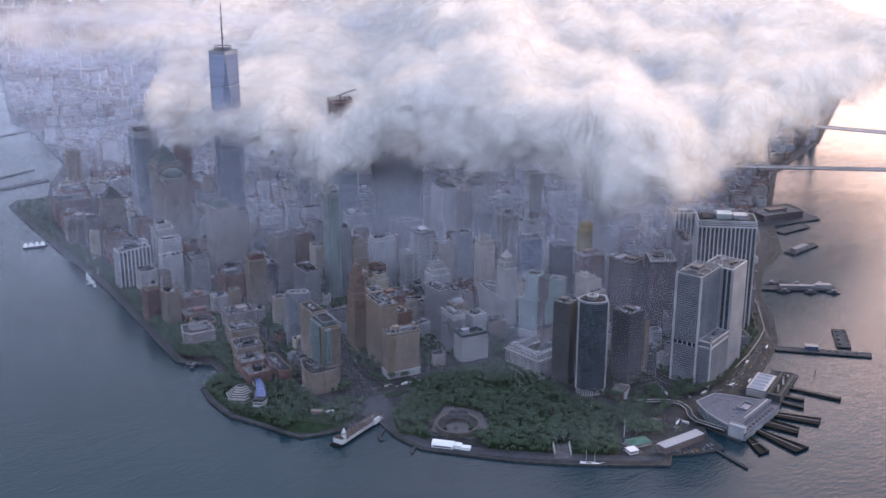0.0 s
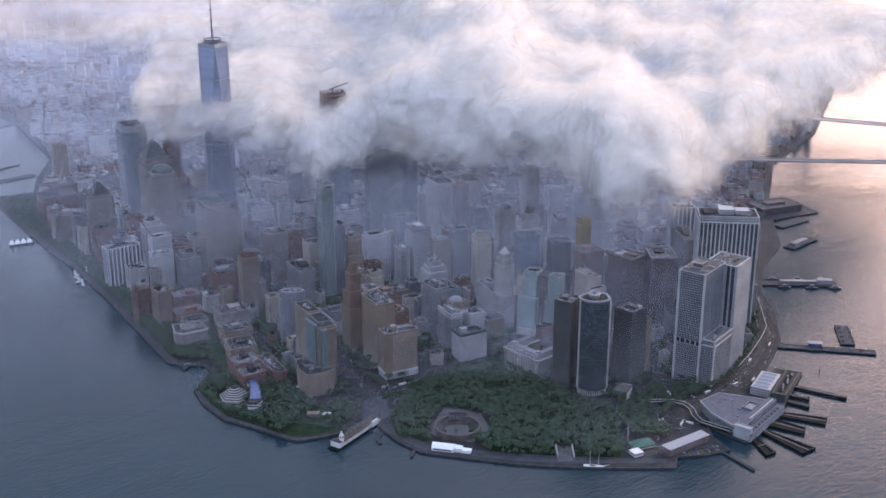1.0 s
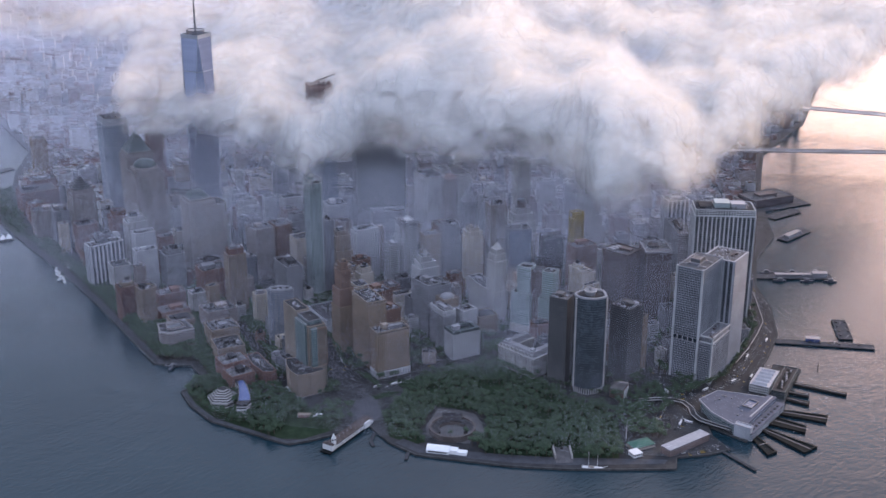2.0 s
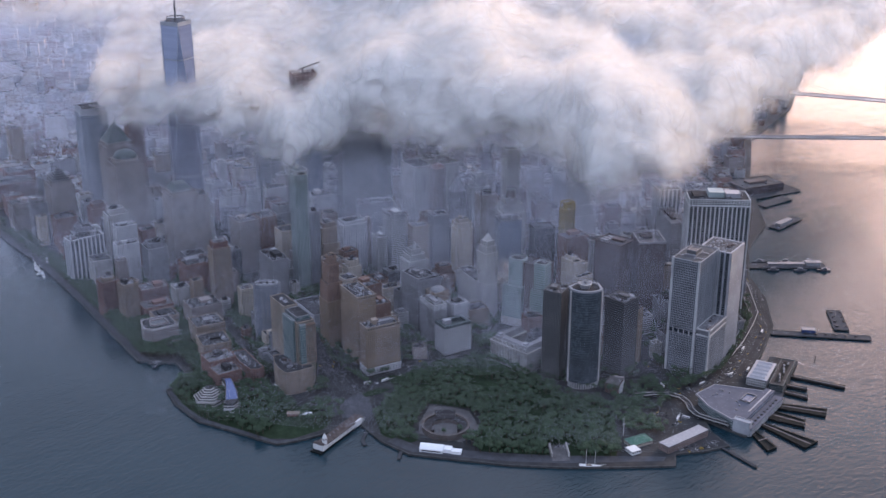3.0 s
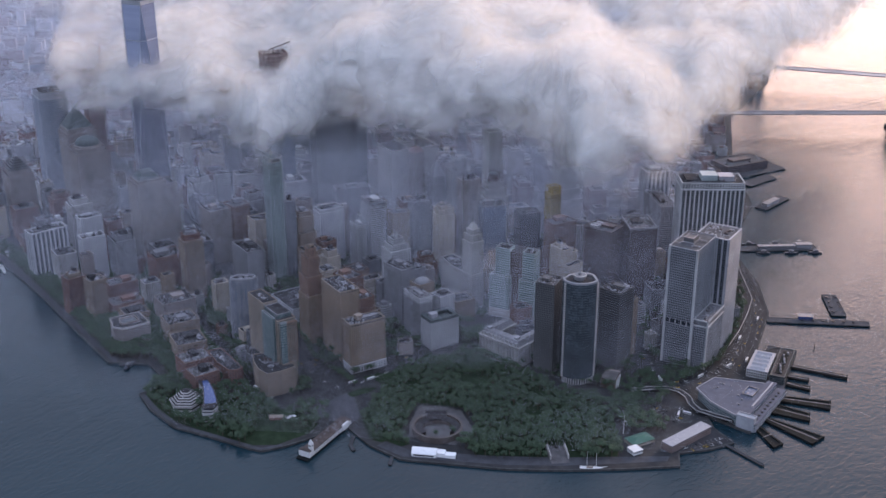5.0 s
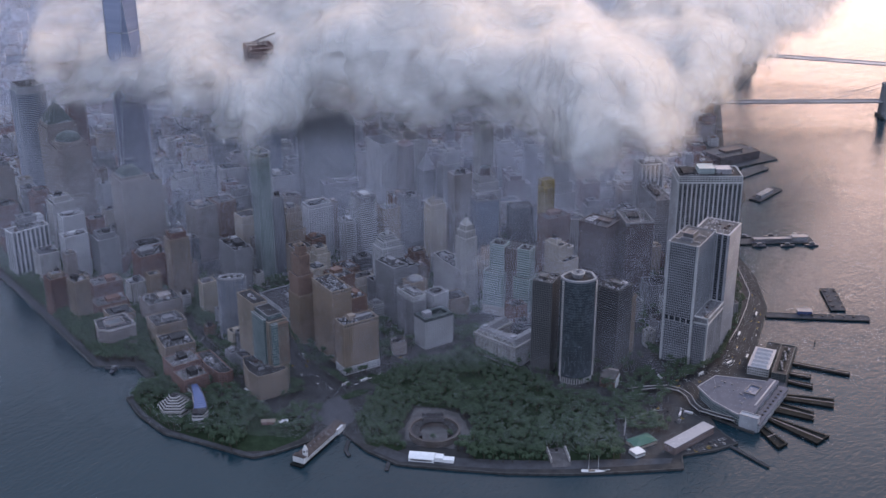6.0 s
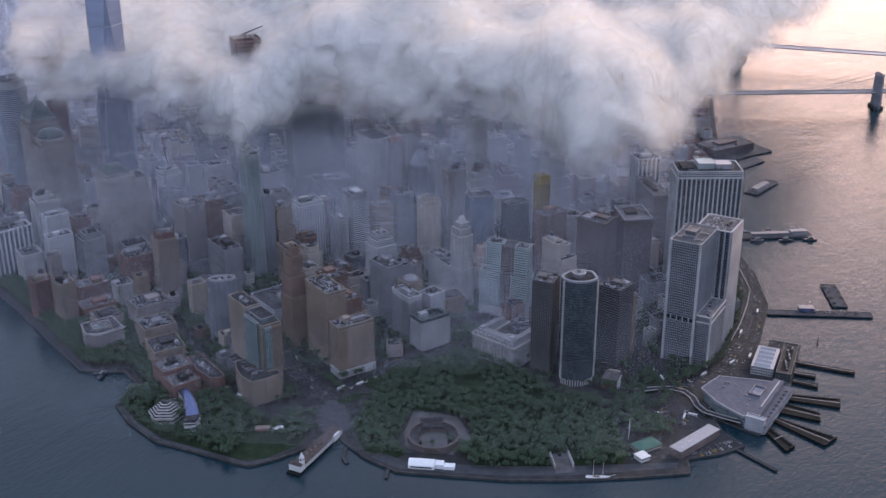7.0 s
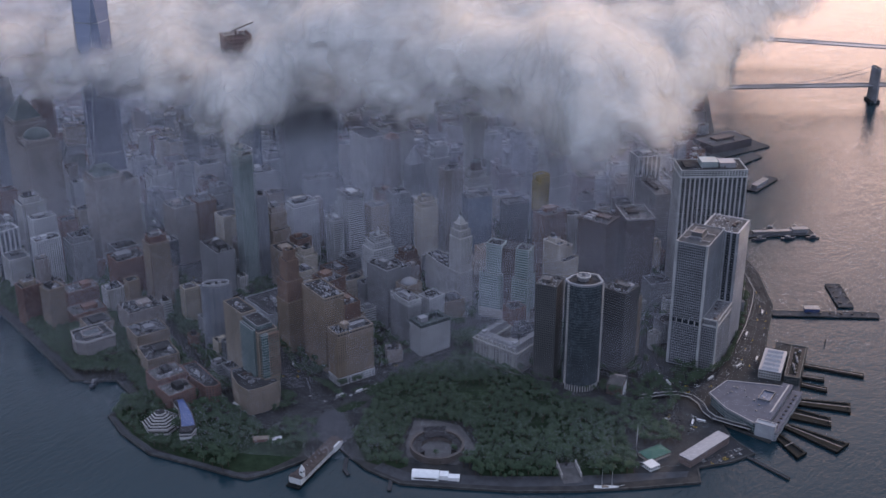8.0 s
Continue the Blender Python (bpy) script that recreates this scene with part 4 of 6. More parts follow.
tallest()
ob = tower("office_tower", "tall glass tower under construction with an open steel top", 394, 808, -28, [(rect(0, 0, 56, 48), B, 284, "curtain", STEEL), (rect(4, 6, 52, 44), 284, 300, "curtain", STEEL)], BLUE, STEEL, 0)
for k in range(4):
    z = 302 + 7 * k
    part("steel_floor", Shape().ring(rect(12, 14, 44, 36), rect(4, 6, 52, 44), z, z + 1.6), UMBER, ob)
for k in range(6):
    for y in (8, 42):
        part("steel_column", Shape().box(5 + 9 * k, y, 300, 6.2 + 9 * k, y + 1.2, 330), UMBER, ob)
part("safety_net", facade(rect(4, 6, 52, 44), 301, 331, "grid"), NETTING, ob, "red-brown netting round the open floors")
part("crane_mast", Shape().beam((28, 25, 300), (28, 25, 338), 2.2), UMBER, ob)
part("crane_jib", Shape().beam((20, 22, 336), (66, 42, 344), 1.8), UMBER, ob)

# ---- the city fabric between and behind ----
def inside(x, y, poly):
    hit = False
    for i in range(len(poly)):
        (ax, ay), (bx, by) = poly[i - 1], poly[i]
        if (ay > y) != (by > y) and x < (bx - ax) * (y - ay) / (by - ay) + ax:
            hit = not hit
    return hit


PARKS = [[(100, 490), (150, 548), (218, 506), (165, 452)], [(163, 283), (205, 236), (231, 257), (277, 173), (190, 100), (120, 150), (84, 190)], [(-85, 69), (-53, 150), (22, 215), (86, 205), (149, 172), (204, 135), (225, 81), (225, 3), (235, -95), (300, -170), (260, -300), (97, -260), (-60, -120), (-120, 0), (-120, 60)],
         [(-240, 420), (-172, 422), (-160, 330), (-105, 310), (-90, 240), (-40, 215), (-40, 130), (-240, 130)],
         [(-40, 614), (-20, 596), (-94, 470), (-148, 390), (-165, 414), (-103, 518)], [(60, 1640), (135, 1610), (45, 1375), (-10, 1250), (-60, 1270)],
         [(250, -120), (360, -170), (640, -100), (800, 40), (1000, 140), (1330, 350), (1400, 200), (640, -300), (250, -300)],
         [(240, -95), (300, -82), (350, -100), (372, -150), (340, -190), (250, -130)],
         [(-110, 140), (-95, 262), (0, 252), (25, 225), (95, 205), (150, 185), (60, 150), (-40, 120)], [(-45, 1228), (-78, 1001), (-114, 822), (-153, 654), (-183, 524), (-150, 465), (-95, 470), (-95, 560), (-100, 648), (-66, 816), (-30, 996), (0, 1220)],
         [(-120, 960), (-30, 960), (0, 1100), (-90, 1110)]]
for pts, width in (([(-14, 186), (17, 300), (62, 382), (104, 490), (144, 620), (192, 730), (254, 900), (322, 1150), (430, 1500), (560, 1950)], 38),
                   ([(197, 150), (232, 215), (292, 330), (342, 470), (412, 628), (472, 790)], 15), ([(317, -142), (392, -42), (472, 88), (552, 218), (632, 368)], 14),
                   ([(-103, 215), (-88, 340), (-38, 440), (2, 550), (42, 710)], 12), ([(217, 95), (312, 48), (422, -12), (512, -72)], 12)):
    for (ax, ay), (bx, by) in zip(pts, pts[1:]):
        run = math.hypot(bx - ax, by - ay)
        take(ax, ay, math.degrees(math.atan2(by - ay, bx - ax)), run, width, 0, -width / 2)


def grid_turn(x, y):
    """The lie of the streets."""
    return -15 if x < 250 + 0.12 * y else (-24 if x < 480 + 0.1 * y else -38)


def fabric():
    rng = random.Random(21)
    kinds = (("punched", TAN), ("punched", BROWN), ("fine", ROSE), ("bands", GREY), ("piers", LIME), ("punched", RED), ("curtain", GREY), ("fine", CREAM), ("piers", GREY), ("bands", PALE))
    words = {TAN: "tan brick", BROWN: "brown brick", ROSE: "rose granite", GREY: "grey stone", LIME: "pale limestone", RED: "red brick", CREAM: "cream brick", PALE: "pale concrete"}
    made, far = 0, []
    cells = [(x, y) for y in range(-140, 1150, 34) for x in range(-180, 2700, 34)] + [(x, y) for y in range(1150, 6000, 46) for x in range(0, 3000, 46)]
    rng.shuffle(cells)
    cells.sort(key=lambda c: c[1] > 1150)
    for cx, cy in cells:
        x, y = cx + rng.uniform(-5, 5), cy + rng.uniform(-5, 5)
        if x > 2300 and y < 1150 or not inside(x, y, SHORE) or any(inside(x, y, p) for p in PARKS):
            continue
        if made > 330 and y < 1150 and x < 900:
            continue
        turn = grid_turn(x, y)
        for w, d in ((rng.uniform(30, 46), rng.uniform(28, 40)), (26, 24), (18, 18), (13, 13)):
            if y > 1150 and w < 24:
                continue
            c, s = math.cos(radians(turn)), math.sin(radians(turn))
            if not all(inside(x + c * a * (w + 14) - s * b * (d + 14), y + s * a * (w + 14) + c * b * (d + 14), SHORE) for a in (-0.5, 0.5) for b in (-0.5, 0.5)):
                continue
            if free(x, y, turn, w, d, 4.5 if y < 700 else 6.5):
                x0, y0 = x - c * w / 2 + s * d / 2, y - s * w / 2 - c * d / 2
                if y > 1150 or x > 900:
                    h = rng.choice((14, 18, 22, 26, 34, 48)) * rng.uniform(0.8, 1.2)
                    if rng.random() < 0.015:
                        h = rng.uniform(60, 95)
                    take(x0, y0, turn, w, d)
                    far.append((x0, y0, turn, w, d, h))
                    break
                near = min(1.0, max(0.0, (y - 100) / 500 + (x - 300) / 600))
                h = rng.uniform(16, 38) + near * rng.uniform(5, 70)
                if w < 15:
                    h = min(h, 30)
                style, m = rng.choice(kinds)
                steps = ((0.15, 0.15, 0.85, 0.85, h, h + rng.uniform(6, 14)),) if rng.random() < 0.3 and w > 20 else ()
                block("office_building", f"{words[m]} city building with a flat roof", x0, y0, turn, w, d, h, style, m, steps=steps, units=rng.randint(1, 3), crown=rng.random() < 0.6)
                made += 1
                break
    ob = thing("distant_city", "hazy rows of distant low city buildings", "buildings", kind="stuff")
    mats = (TAN, BROWN, GREY, ROSE, LIME, PALE, RED)
    shapes, roofs = [Shape() for _ in mats], Shape()
    for x0, y0, turn, w, d, h in far:
        k = rng.randrange(len(mats))
        c, s = math.cos(radians(turn)), math.sin(radians(turn))
        q = [(x0 + c * a - s * b, y0 + s * a + c * b) for a, b in rect(0, 0, w, d)]
        shapes[k].prism(q, B, h, top=False)
        roofs.add([(a, b, h) for a, b in q], [(0, 1, 2, 3)])
        shapes[k].ring(grow(q, -0.8), grow(q, 0.3), h - 1, h + 1.2)
        for f in range(int(h / 4.2) if y0 < 2300 else 0):
            shapes[k].ring(grow(q, -0.1), grow(q, 0.35), 4 + f * 4.2, 6 + f * 4.2)
        for _ in range(2):
            a, b = rng.uniform(0.1, 0.6), rng.uniform(0.1, 0.6)
            r = [(x0 + c * e * w - s * g * d, y0 + s * e * w + c * g * d) for e, g in rect(a, b, a + 0.25, b + 0.25)]
            shapes[(k + 3) % len(mats)].prism(r, h, h + rng.uniform(2, 5))
    part("roof_row", roofs, TAR, ob)
    for m, shp in zip(mats, shapes):
        part("building_row", shp, m, ob)
    return made, len(far)


fabric()

# ---- waterfront ----
SAND = wall("brown_sandstone", (0.13, 0.1, 0.086))
ZINC = simple("pale_zinc_roof", (0.1, 0.105, 0.135), 0.75, 0.0, 0.1, 0.15)
SOLAR = simple("blue_roof_panels", (0.06, 0.09, 0.22), 0.25, 0.1, 0.4, 0.2)
CANVAS = simple("white_canvas", (0.78, 0.78, 0.8), 0.6, 0.0, 0.3, 0.08)
PAINT = simple("white_paint", (0.62, 0.62, 0.63), 0.5, 0.0, 0.4, 0.1)
ROSEBRICK = wall("dull_red_brick", (0.3, 0.2, 0.17))
BROWNROOF = simple("brown_roof_felt", (0.085, 0.07, 0.068), 0.8, 0.0, 0.2, 0.3)
SLATE = simple("dark_slate_roof", (0.04, 0.038, 0.042), 0.6, 0.0, 0.4, 0.3)
GREENROOF = simple("green_roof_tiles", (0.07, 0.14, 0.11), 0.6, 0.0, 0.4, 0.25)
HULLDARK = simple("dark_hull_paint", (0.03, 0.035, 0.05), 0.4, 0.0, 0.4)
RUBBER = simple("black_rubber", (0.02, 0.02, 0.02), 0.8)


def fort():
    ob = thing("fort", "round brown sandstone fort with an open paved court", "fort", -9, 14, LAND, -46)
    outer, inner, court = oval(0, 0, 34, 34, 40), oval(0, 0, 31.5, 31.5, 40), oval(0, 0, 23, 23, 40)
    round_wall = part("outer_wall", Shape().ring(inner, outer, 0, 8.5), SAND, ob)
    part("coping", Shape().ring(grow(inner, -0.2), grow(outer, 0.5), 8.5, 9.2), SAND, ob)
    part("court_floor", Shape().prism(court, 0, 0.35), GRAVEL, ob, "pale paved court")
    for a in (-36, 30, 84, 150):
        seg = oval(0, 0, 31, 31, 12, a, a + 64) + oval(0, 0, 20, 20, 12, a, a + 64)[::-1]
        part("lean_to_roof", Shape().prism(seg, 5.2, 6.4), SLATE, ob, "dark shed roof inside the wall")
        part("lean_to_wall", Shape().ring(oval(0, 0, 20.2, 20.2, 12, a, a + 64) + oval(0, 0, 21, 21, 12, a, a + 64)[::-1], oval(0, 0, 20.1, 20.1, 12, a, a + 64) + oval(0, 0, 21.1, 21.1, 12, a, a + 64)[::-1], 0.3, 5.2), SAND, ob)
    part("inner_block", Shape().prism(rect(-13, 20, 13, 26), 0.3, 6, foot=rect(-13, 19, 13, 30)), SAND, ob)
    part("inner_roof", Shape().prism(rect(-13, 24, 13, 25), 8.4, 10.4, foot=rect(-14.5, 17, 14.5, 31)), SLATE, ob, "dark pitched roof over the entrance range")
    part("gatehouse", Shape().box(-14, 30, 0, 14, 40, 9), SAND, ob)
    part("gatehouse_roof", Shape().prism(rect(-13, 34, 13, 36), 9, 12, foot=rect(-15, 29, 15, 41)), SLATE, ob)
    for k in range(16):
        a = 2 * math.pi * k / 16
        part("gun_port", Shape().beam((33.6 * math.cos(a), 33.6 * math.sin(a), 4), (34.3 * math.cos(a), 34.3 * math.sin(a), 4), 1.6), SLATE, round_wall)
    take(-9, 14, 0, 70, 70, -35, -35)


def pier_house():
    ob = thing("pier_house", "long white pier house with a dark roof and a clock tower", "pier house", -171, 103, 0, 12.6)
    part("deck", Shape().box(-8, -9, 0.6, 104, 9, 2.4), TIMBER, ob, "dark timber pier deck")
    for k in range(14):
        part("post", Shape().tube(-6 + 8 * k, -8.4, -3, 0.8, 0.6, 0.6, 8), TIMBER, ob)
    part("facade", facade(rect(6, -7.5, 100, 8.5), 2.4, 8.4, "punched"), PAINT, ob)
    part("glazing", Shape().prism(rect(6, -7.5, 100, 8.5), 2.4, 8.4, top=False), PANE, ob)
    s = Shape().add([(5, -8.4, 8.4), (101, -8.4, 8.4), (101, 9.4, 8.4), (5, 9.4, 8.4), (8, 0.5, 12.4), (98, 0.5, 12.4)], [(0, 1, 5, 4), (2, 3, 4, 5), (1, 2, 5), (3, 0, 4)])
    roof = part("roof", s, BROWNROOF, ob, "dark brown pitched roof")
    for k in range(8):
        part("roof_vent", Shape().box(16 + 9.5 * k, -1.2, 11.6, 17.4 + 9.5 * k, 0.2, 13.4), PLANT, roof)
    part("end_gable", Shape().box(-1, -8, 2.4, 6, 9, 11), PAINT, ob)
    part("end_roof", Shape().prism(rect(1, -1, 4, 2), 11, 14, foot=rect(-1.6, -8.6, 6.6, 9.6)), BROWNROOF, ob)
    part("cross_gable", Shape().box(78, -9.6, 2.4, 92, -7, 11), PAINT, ob)
    spire = part("clock_tower", Shape().box(4, -8, 2.4, 9, -3, 20), PAINT, ob)
    part("tower_roof", Shape().tube(6.5, -5.5, 20, 27, 3.4, 0.2, 8), PAINT, spire)
    part("clock", Shape().tube(6.5, -5.5, 16.5, 18.5, 3.0, 3.0, 10), SLATE, spire)


def tent():
    ob = thing("event_tent", "long white event tent with an arched roof beside the water", "tent", -80, -2, LAND, -58)
    k = 9
    s = Shape()
    prof = [(0, 0)] + [(17 * i / k, 4.5 + 4.5 * math.sin(math.pi * i / k)) for i in range(k + 1)] + [(17, 0)]
    n = len(prof)
    s.add([(0, y, z) for y, z in prof] + [(33, y, z) for y, z in prof], [(i, i + 1, n + i + 1, n + i) for i in range(n - 1)] + [tuple(range(n))[::-1], tuple(range(n, 2 * n))])
    canopy = part("canopy", s, CANVAS, ob)
    for i in range(7):
        part("rib", Shape().ring(rect(5.4 * i, 0.3, 5.4 * i + 0.4, 16.7), rect(5.4 * i - 0.05, 0, 5.4 * i + 0.45, 17), 0.2, 4.6), PLANT, canopy)
    part("annexe", Shape().box(33.3, 3, 0, 44, 14, 6), CANVAS, ob)
    part("entrance", Shape().box(44.3, 2, 0, 58, 11, 4.6), CANVAS, ob)
    part("window_strip", Shape().box(3, -0.12, 1.6, 30, -0.02, 3.4), SLATE, ob)


def memorial():
    ob = thing("memorial_terrace", "pale paved terrace with tall stone pylons", "memorial", 29, -146, LAND, -44)
    part("terrace", Shape().box(0, 0, 0, 28, 36, 0.8), GRAVEL, ob)
    for k in range(3):
        part("step", Shape().box(2, -2.2 * (k + 1), 0, 26, -2.2 * k, 0.6 - 0.18 * k), GRAVEL, ob)
    for k in range(4):
        for x in (1.5, 25):
            part("pylon", Shape().box(x, 3 + 8 * k, 0.8, x + 1.6, 8.5 + 8 * k, 6.6), LIME, ob)
    part("pedestal", Shape().box(12, 29, 0.8, 16, 33, 4), SLATE, ob)


def hull(length, beam, height, mat, ob, z=0.0):
    st = [(-0.5, 0.55, 0.0), (-0.42, 0.85, 0.0), (-0.1, 1.0, 0.0), (0.25, 0.85, 0.1), (0.42, 0.4, 0.3), (0.5, 0.03, 0.5)]
    s, n = Shape(), len(st)
    v = []
    for t, b, up in st:
        for side, zz, k in ((-1, 1, 1), (-1, 0, 0.75), (1, 0, 0.75), (1, 1, 1)):
            v.append((t * length, side * b * k * beam / 2, z - 0.6 + (height + 0.6) * zz + up * height * 0.6 * zz))
    f = []
    for i in range(n - 1):
        a, b = 4 * i, 4 * i + 4
        f += [(a + j, b + j, b + j + 1, a + j + 1) for j in range(3)] + [(a + 3, b + 3, b, a)]
    s.add(v, f + [(0, 1, 2, 3)])
    return part("hull", s, mat, ob)


def schooner(x, y, turn):
    ob = thing("schooner", "white two-masted schooner moored at the promenade", "sailing ship", x, y, 0, turn)
    hull(30, 6.5, 2.6, PAINT, ob)
    part("deck_house", Shape().box(-6, -1.5, 2.4, 2, 1.5, 4.2), TAN, ob)
    for mx, h in ((-6, 27), (6, 25)):
        stick = part("mast", Shape().tube(mx, 0, 2, h, 0.35, 0.15, 8), PAINT, ob)
        part("boom", Shape().beam((mx, 0, 4.5), (mx - 9, 0, 5), 0.3), PAINT, stick)
        part("shroud", Shape().beam((mx, 3, 2.6), (mx, 0, h - 4), 0.12).beam((mx, -3, 2.6), (mx, 0, h - 4), 0.12), PLANT, stick)
    part("bowsprit", Shape().beam((14, 0, 4), (21, 0, 5.4), 0.35), PAINT, ob)


def boat(x, y, turn, length, label, colour=PAINT, z=0.0):
    ob = thing("motor_boat", label, "boat", x, y, z, turn, "boats")
    hull(length, length * 0.26, length * 0.09 + 0.6, colour, ob)
    d = length * 0.09 + 0.5
    part("cabin", Shape().prism(rect(-0.22 * length, -0.09 * length, 0.14 * length, 0.09 * length), d, d + 0.1 * length + 0.8), PAINT if colour is PAINT else PLANT, ob)
    part("cabin_glazing", Shape().ring(rect(-0.21 * length, -0.085 * length, 0.13 * length, 0.085 * length), rect(-0.225 * length, -0.095 * length, 0.145 * length, 0.095 * length), d + 0.05 * length, d + 0.08 * length + 0.3), PANE, ob)
    part("upper_deck", Shape().box(-0.18 * length, -0.06 * length, d + 0.1 * length + 0.8, 0.05 * length, 0.06 * length, d + 0.15 * length + 1.2), PAINT if colour is PAINT else PLANT, ob)
    return ob


def ferry_terminal():
    roof = [(301, -205), (346, -209), (372, -262), (378, -277), (330, -285), (271, -291), (268, -282), (279, -240)]
    roof = roof if area(roof) > 0 else roof[::-1]
    ob = thing("ferry_terminal", "broad ferry terminal with a pale zinc roof and glass walls", "terminal")
    inner = grow(roof, -3)
    part("glass_wall", Shape().prism(inner, LAND, 17, top=False), TEAL, ob)
    part("mullion_frame", facade(inner, LAND, 17, "curtain"), STEEL, ob)
    part("roof_slab", Shape().prism(roof, 17, 19.5), ZINC, ob, "pale grey zinc roof")
    part("roof_edge", Shape().ring(grow(roof, -0.8), grow(roof, 0.4), 17.5, 20.3), LIGHTBOX, ob)
    rng = random.Random(2)
    for _ in range(14):
        x, y = rng.uniform(292, 350), rng.uniform(-280, -225)
        if inside(x, y, grow(roof, -8)):
            part("roof_vent", Shape().box(x, y, 19.5, x + rng.uniform(1, 3), y + rng.uniform(1, 3), 21), PLANT, ob)
    hall = thing("ferry_hall", "long stepped boarding hall above the ferry slips", "terminal", 272, -313, 0, 7)
    part("ground_floor", facade(rect(0, 0, 118, 26), 1.5, 12, "deep"), STEEL, hall)
    part("glazing", Shape().prism(rect(0, 0, 118, 26), 0.5, 12, top=False), TEAL, hall)
    part("deck_slab", Shape().prism(rect(-1, -1, 119, 12), 12, 13.2), ZINC, hall)
    part("upper_hall", facade(rect(9, 13, 116, 25), 12, 20, "curtain"), STEEL, hall)
    part("upper_glazing", Shape().prism(rect(9, 13, 116, 25), 12, 20, top=False), BLUE, hall)
    part("upper_roof", Shape().prism(rect(8, 12, 117, 26), 20, 21.4), ZINC, hall)
    part("roof_ridge", Shape().box(30, 16, 21.4, 112, 18, 23), LIGHTBOX, hall, "long pale roof ridge")
    part("end_block", Shape().box(-2, 2, 1, 8, 27, 21), STEEL, hall)
    part("end_roof", Shape().ring(rect(-1.4, 2.6, 7.4, 26.4), rect(-2.3, 1.7, 8.3, 27.3), 21, 22.4), LIGHTBOX, hall)
    light = part("skylight_frame", Shape().ring(rect(60, 28, 84, 42), rect(59, 27, 85, 43), 19.6, 22.2), PLANT, hall)
    part("skylight_pane", Shape().box(60, 28, 19.6, 84, 42, 20.4), BLUE, light)
    for k in range(9):
        part("roof_unit", Shape().box(14 + 11 * k, 3, 13.2, 17 + 11 * k, 6, 14.4), SLATE, hall)
    take(272, -313, 7, 118, 26)


def viaduct(label, pts, width, top):
    ob = thing("viaduct", label, "ramp")
    deck = strip(pts, width)
    deck = deck if area(deck) > 0 else deck[::-1]
    slab = part("deck", Shape().prism(deck, top - 1.2, top).prism(deck[::-1], top - 1.2, top - 1.19), ASPHALT, ob)
    for side in (-1, 1):
        for (ax, ay), (bx, by) in zip(pts, pts[1:]):
            o = Vector((-(by - ay), bx - ax)).normalized() * side * width / 2
            part("parapet", Shape().beam((ax + o.x, ay + o.y, top + 0.3), (bx + o.x, by + o.y, top + 0.3), 0.9), LIME, slab)
    for x, y in pts[1:]:
        part("pier", Shape().tube(x, y, LAND, top - 1.2, 1.1, 1.1, 8), PAVING, ob)


def fender_pier(corners):
    ob = thing("fender_pier", "dark timber fender pier of a ferry slip", "pier", group="ferry slips")
    q = corners if area(corners) > 0 else corners[::-1]
    part("deck", Shape().ring(grow(q, -2.6), q, 0.5, 3.4), TIMBER, ob)
    part("core", Shape().prism(grow(q, -2.4), -1, 2.2), TIMBER, ob)
    part("walkway", Shape().prism(strip([((q[0][0] + q[3][0]) / 2, (q[0][1] + q[3][1]) / 2), ((q[1][0] + q[2][0]) / 2, (q[1][1] + q[2][1]) / 2)], 1.2), 3.5, 3.9), PLANT, ob)
    for (ax, ay), (bx, by) in zip(q, q[1:] + q[:1]):
        k = max(2, int(math.hypot(bx - ax, by - ay) / 7))
        for i in range(k):
            part("post", Shape().tube(ax + (bx - ax) * i / k, ay + (by - ay) * i / k, -3, 4.6, 0.55, 0.5, 6), TIMBER, ob)


def pier(label, points, width, z=2.2, sheds=()):
    ob = thing("pier", label, "pier")
    out = strip(points, width)
    part("deck", Shape().prism(out if area(out) > 0 else out[::-1], z - 1.4, z), PAVING, ob)
    part("curb", Shape().ring(grow(out, -0.6), grow(out, 0.3), z - 1.0, z + 0.5), SEAWALL, ob)
    for (ax, ay), (bx, by) in zip(points, points[1:]):
        run = math.hypot(bx - ax, by - ay)
        nx, ny = -(by - ay) / run, (bx - ax) / run
        for i in range(int(run / 10) + 1):
            for sgn in (-1, 1):
                part("post", Shape().tube(ax + (bx - ax) * i * 10 / run + nx * sgn * width * 0.46, ay + (by - ay) * i * 10 / run + ny * sgn * width * 0.46, -3, z - 1.4, 0.6, 0.6, 6), TIMBER, ob)
    for x, y, turn, w, d, h, mat in sheds:
        s = Shape()
        c, sn = math.cos(radians(turn)), math.sin(radians(turn))
        q = [(x + c * a - sn * b, y + sn * a + c * b) for a, b in rect(0, 0, w, d)]
        s.prism(q, z, z + h)
        part("shed", s, mat, ob)
        part("shed_roof", Shape().prism(grow(q, 0.8), z + h, z + h + 0.8), PLANT, ob)
    return ob


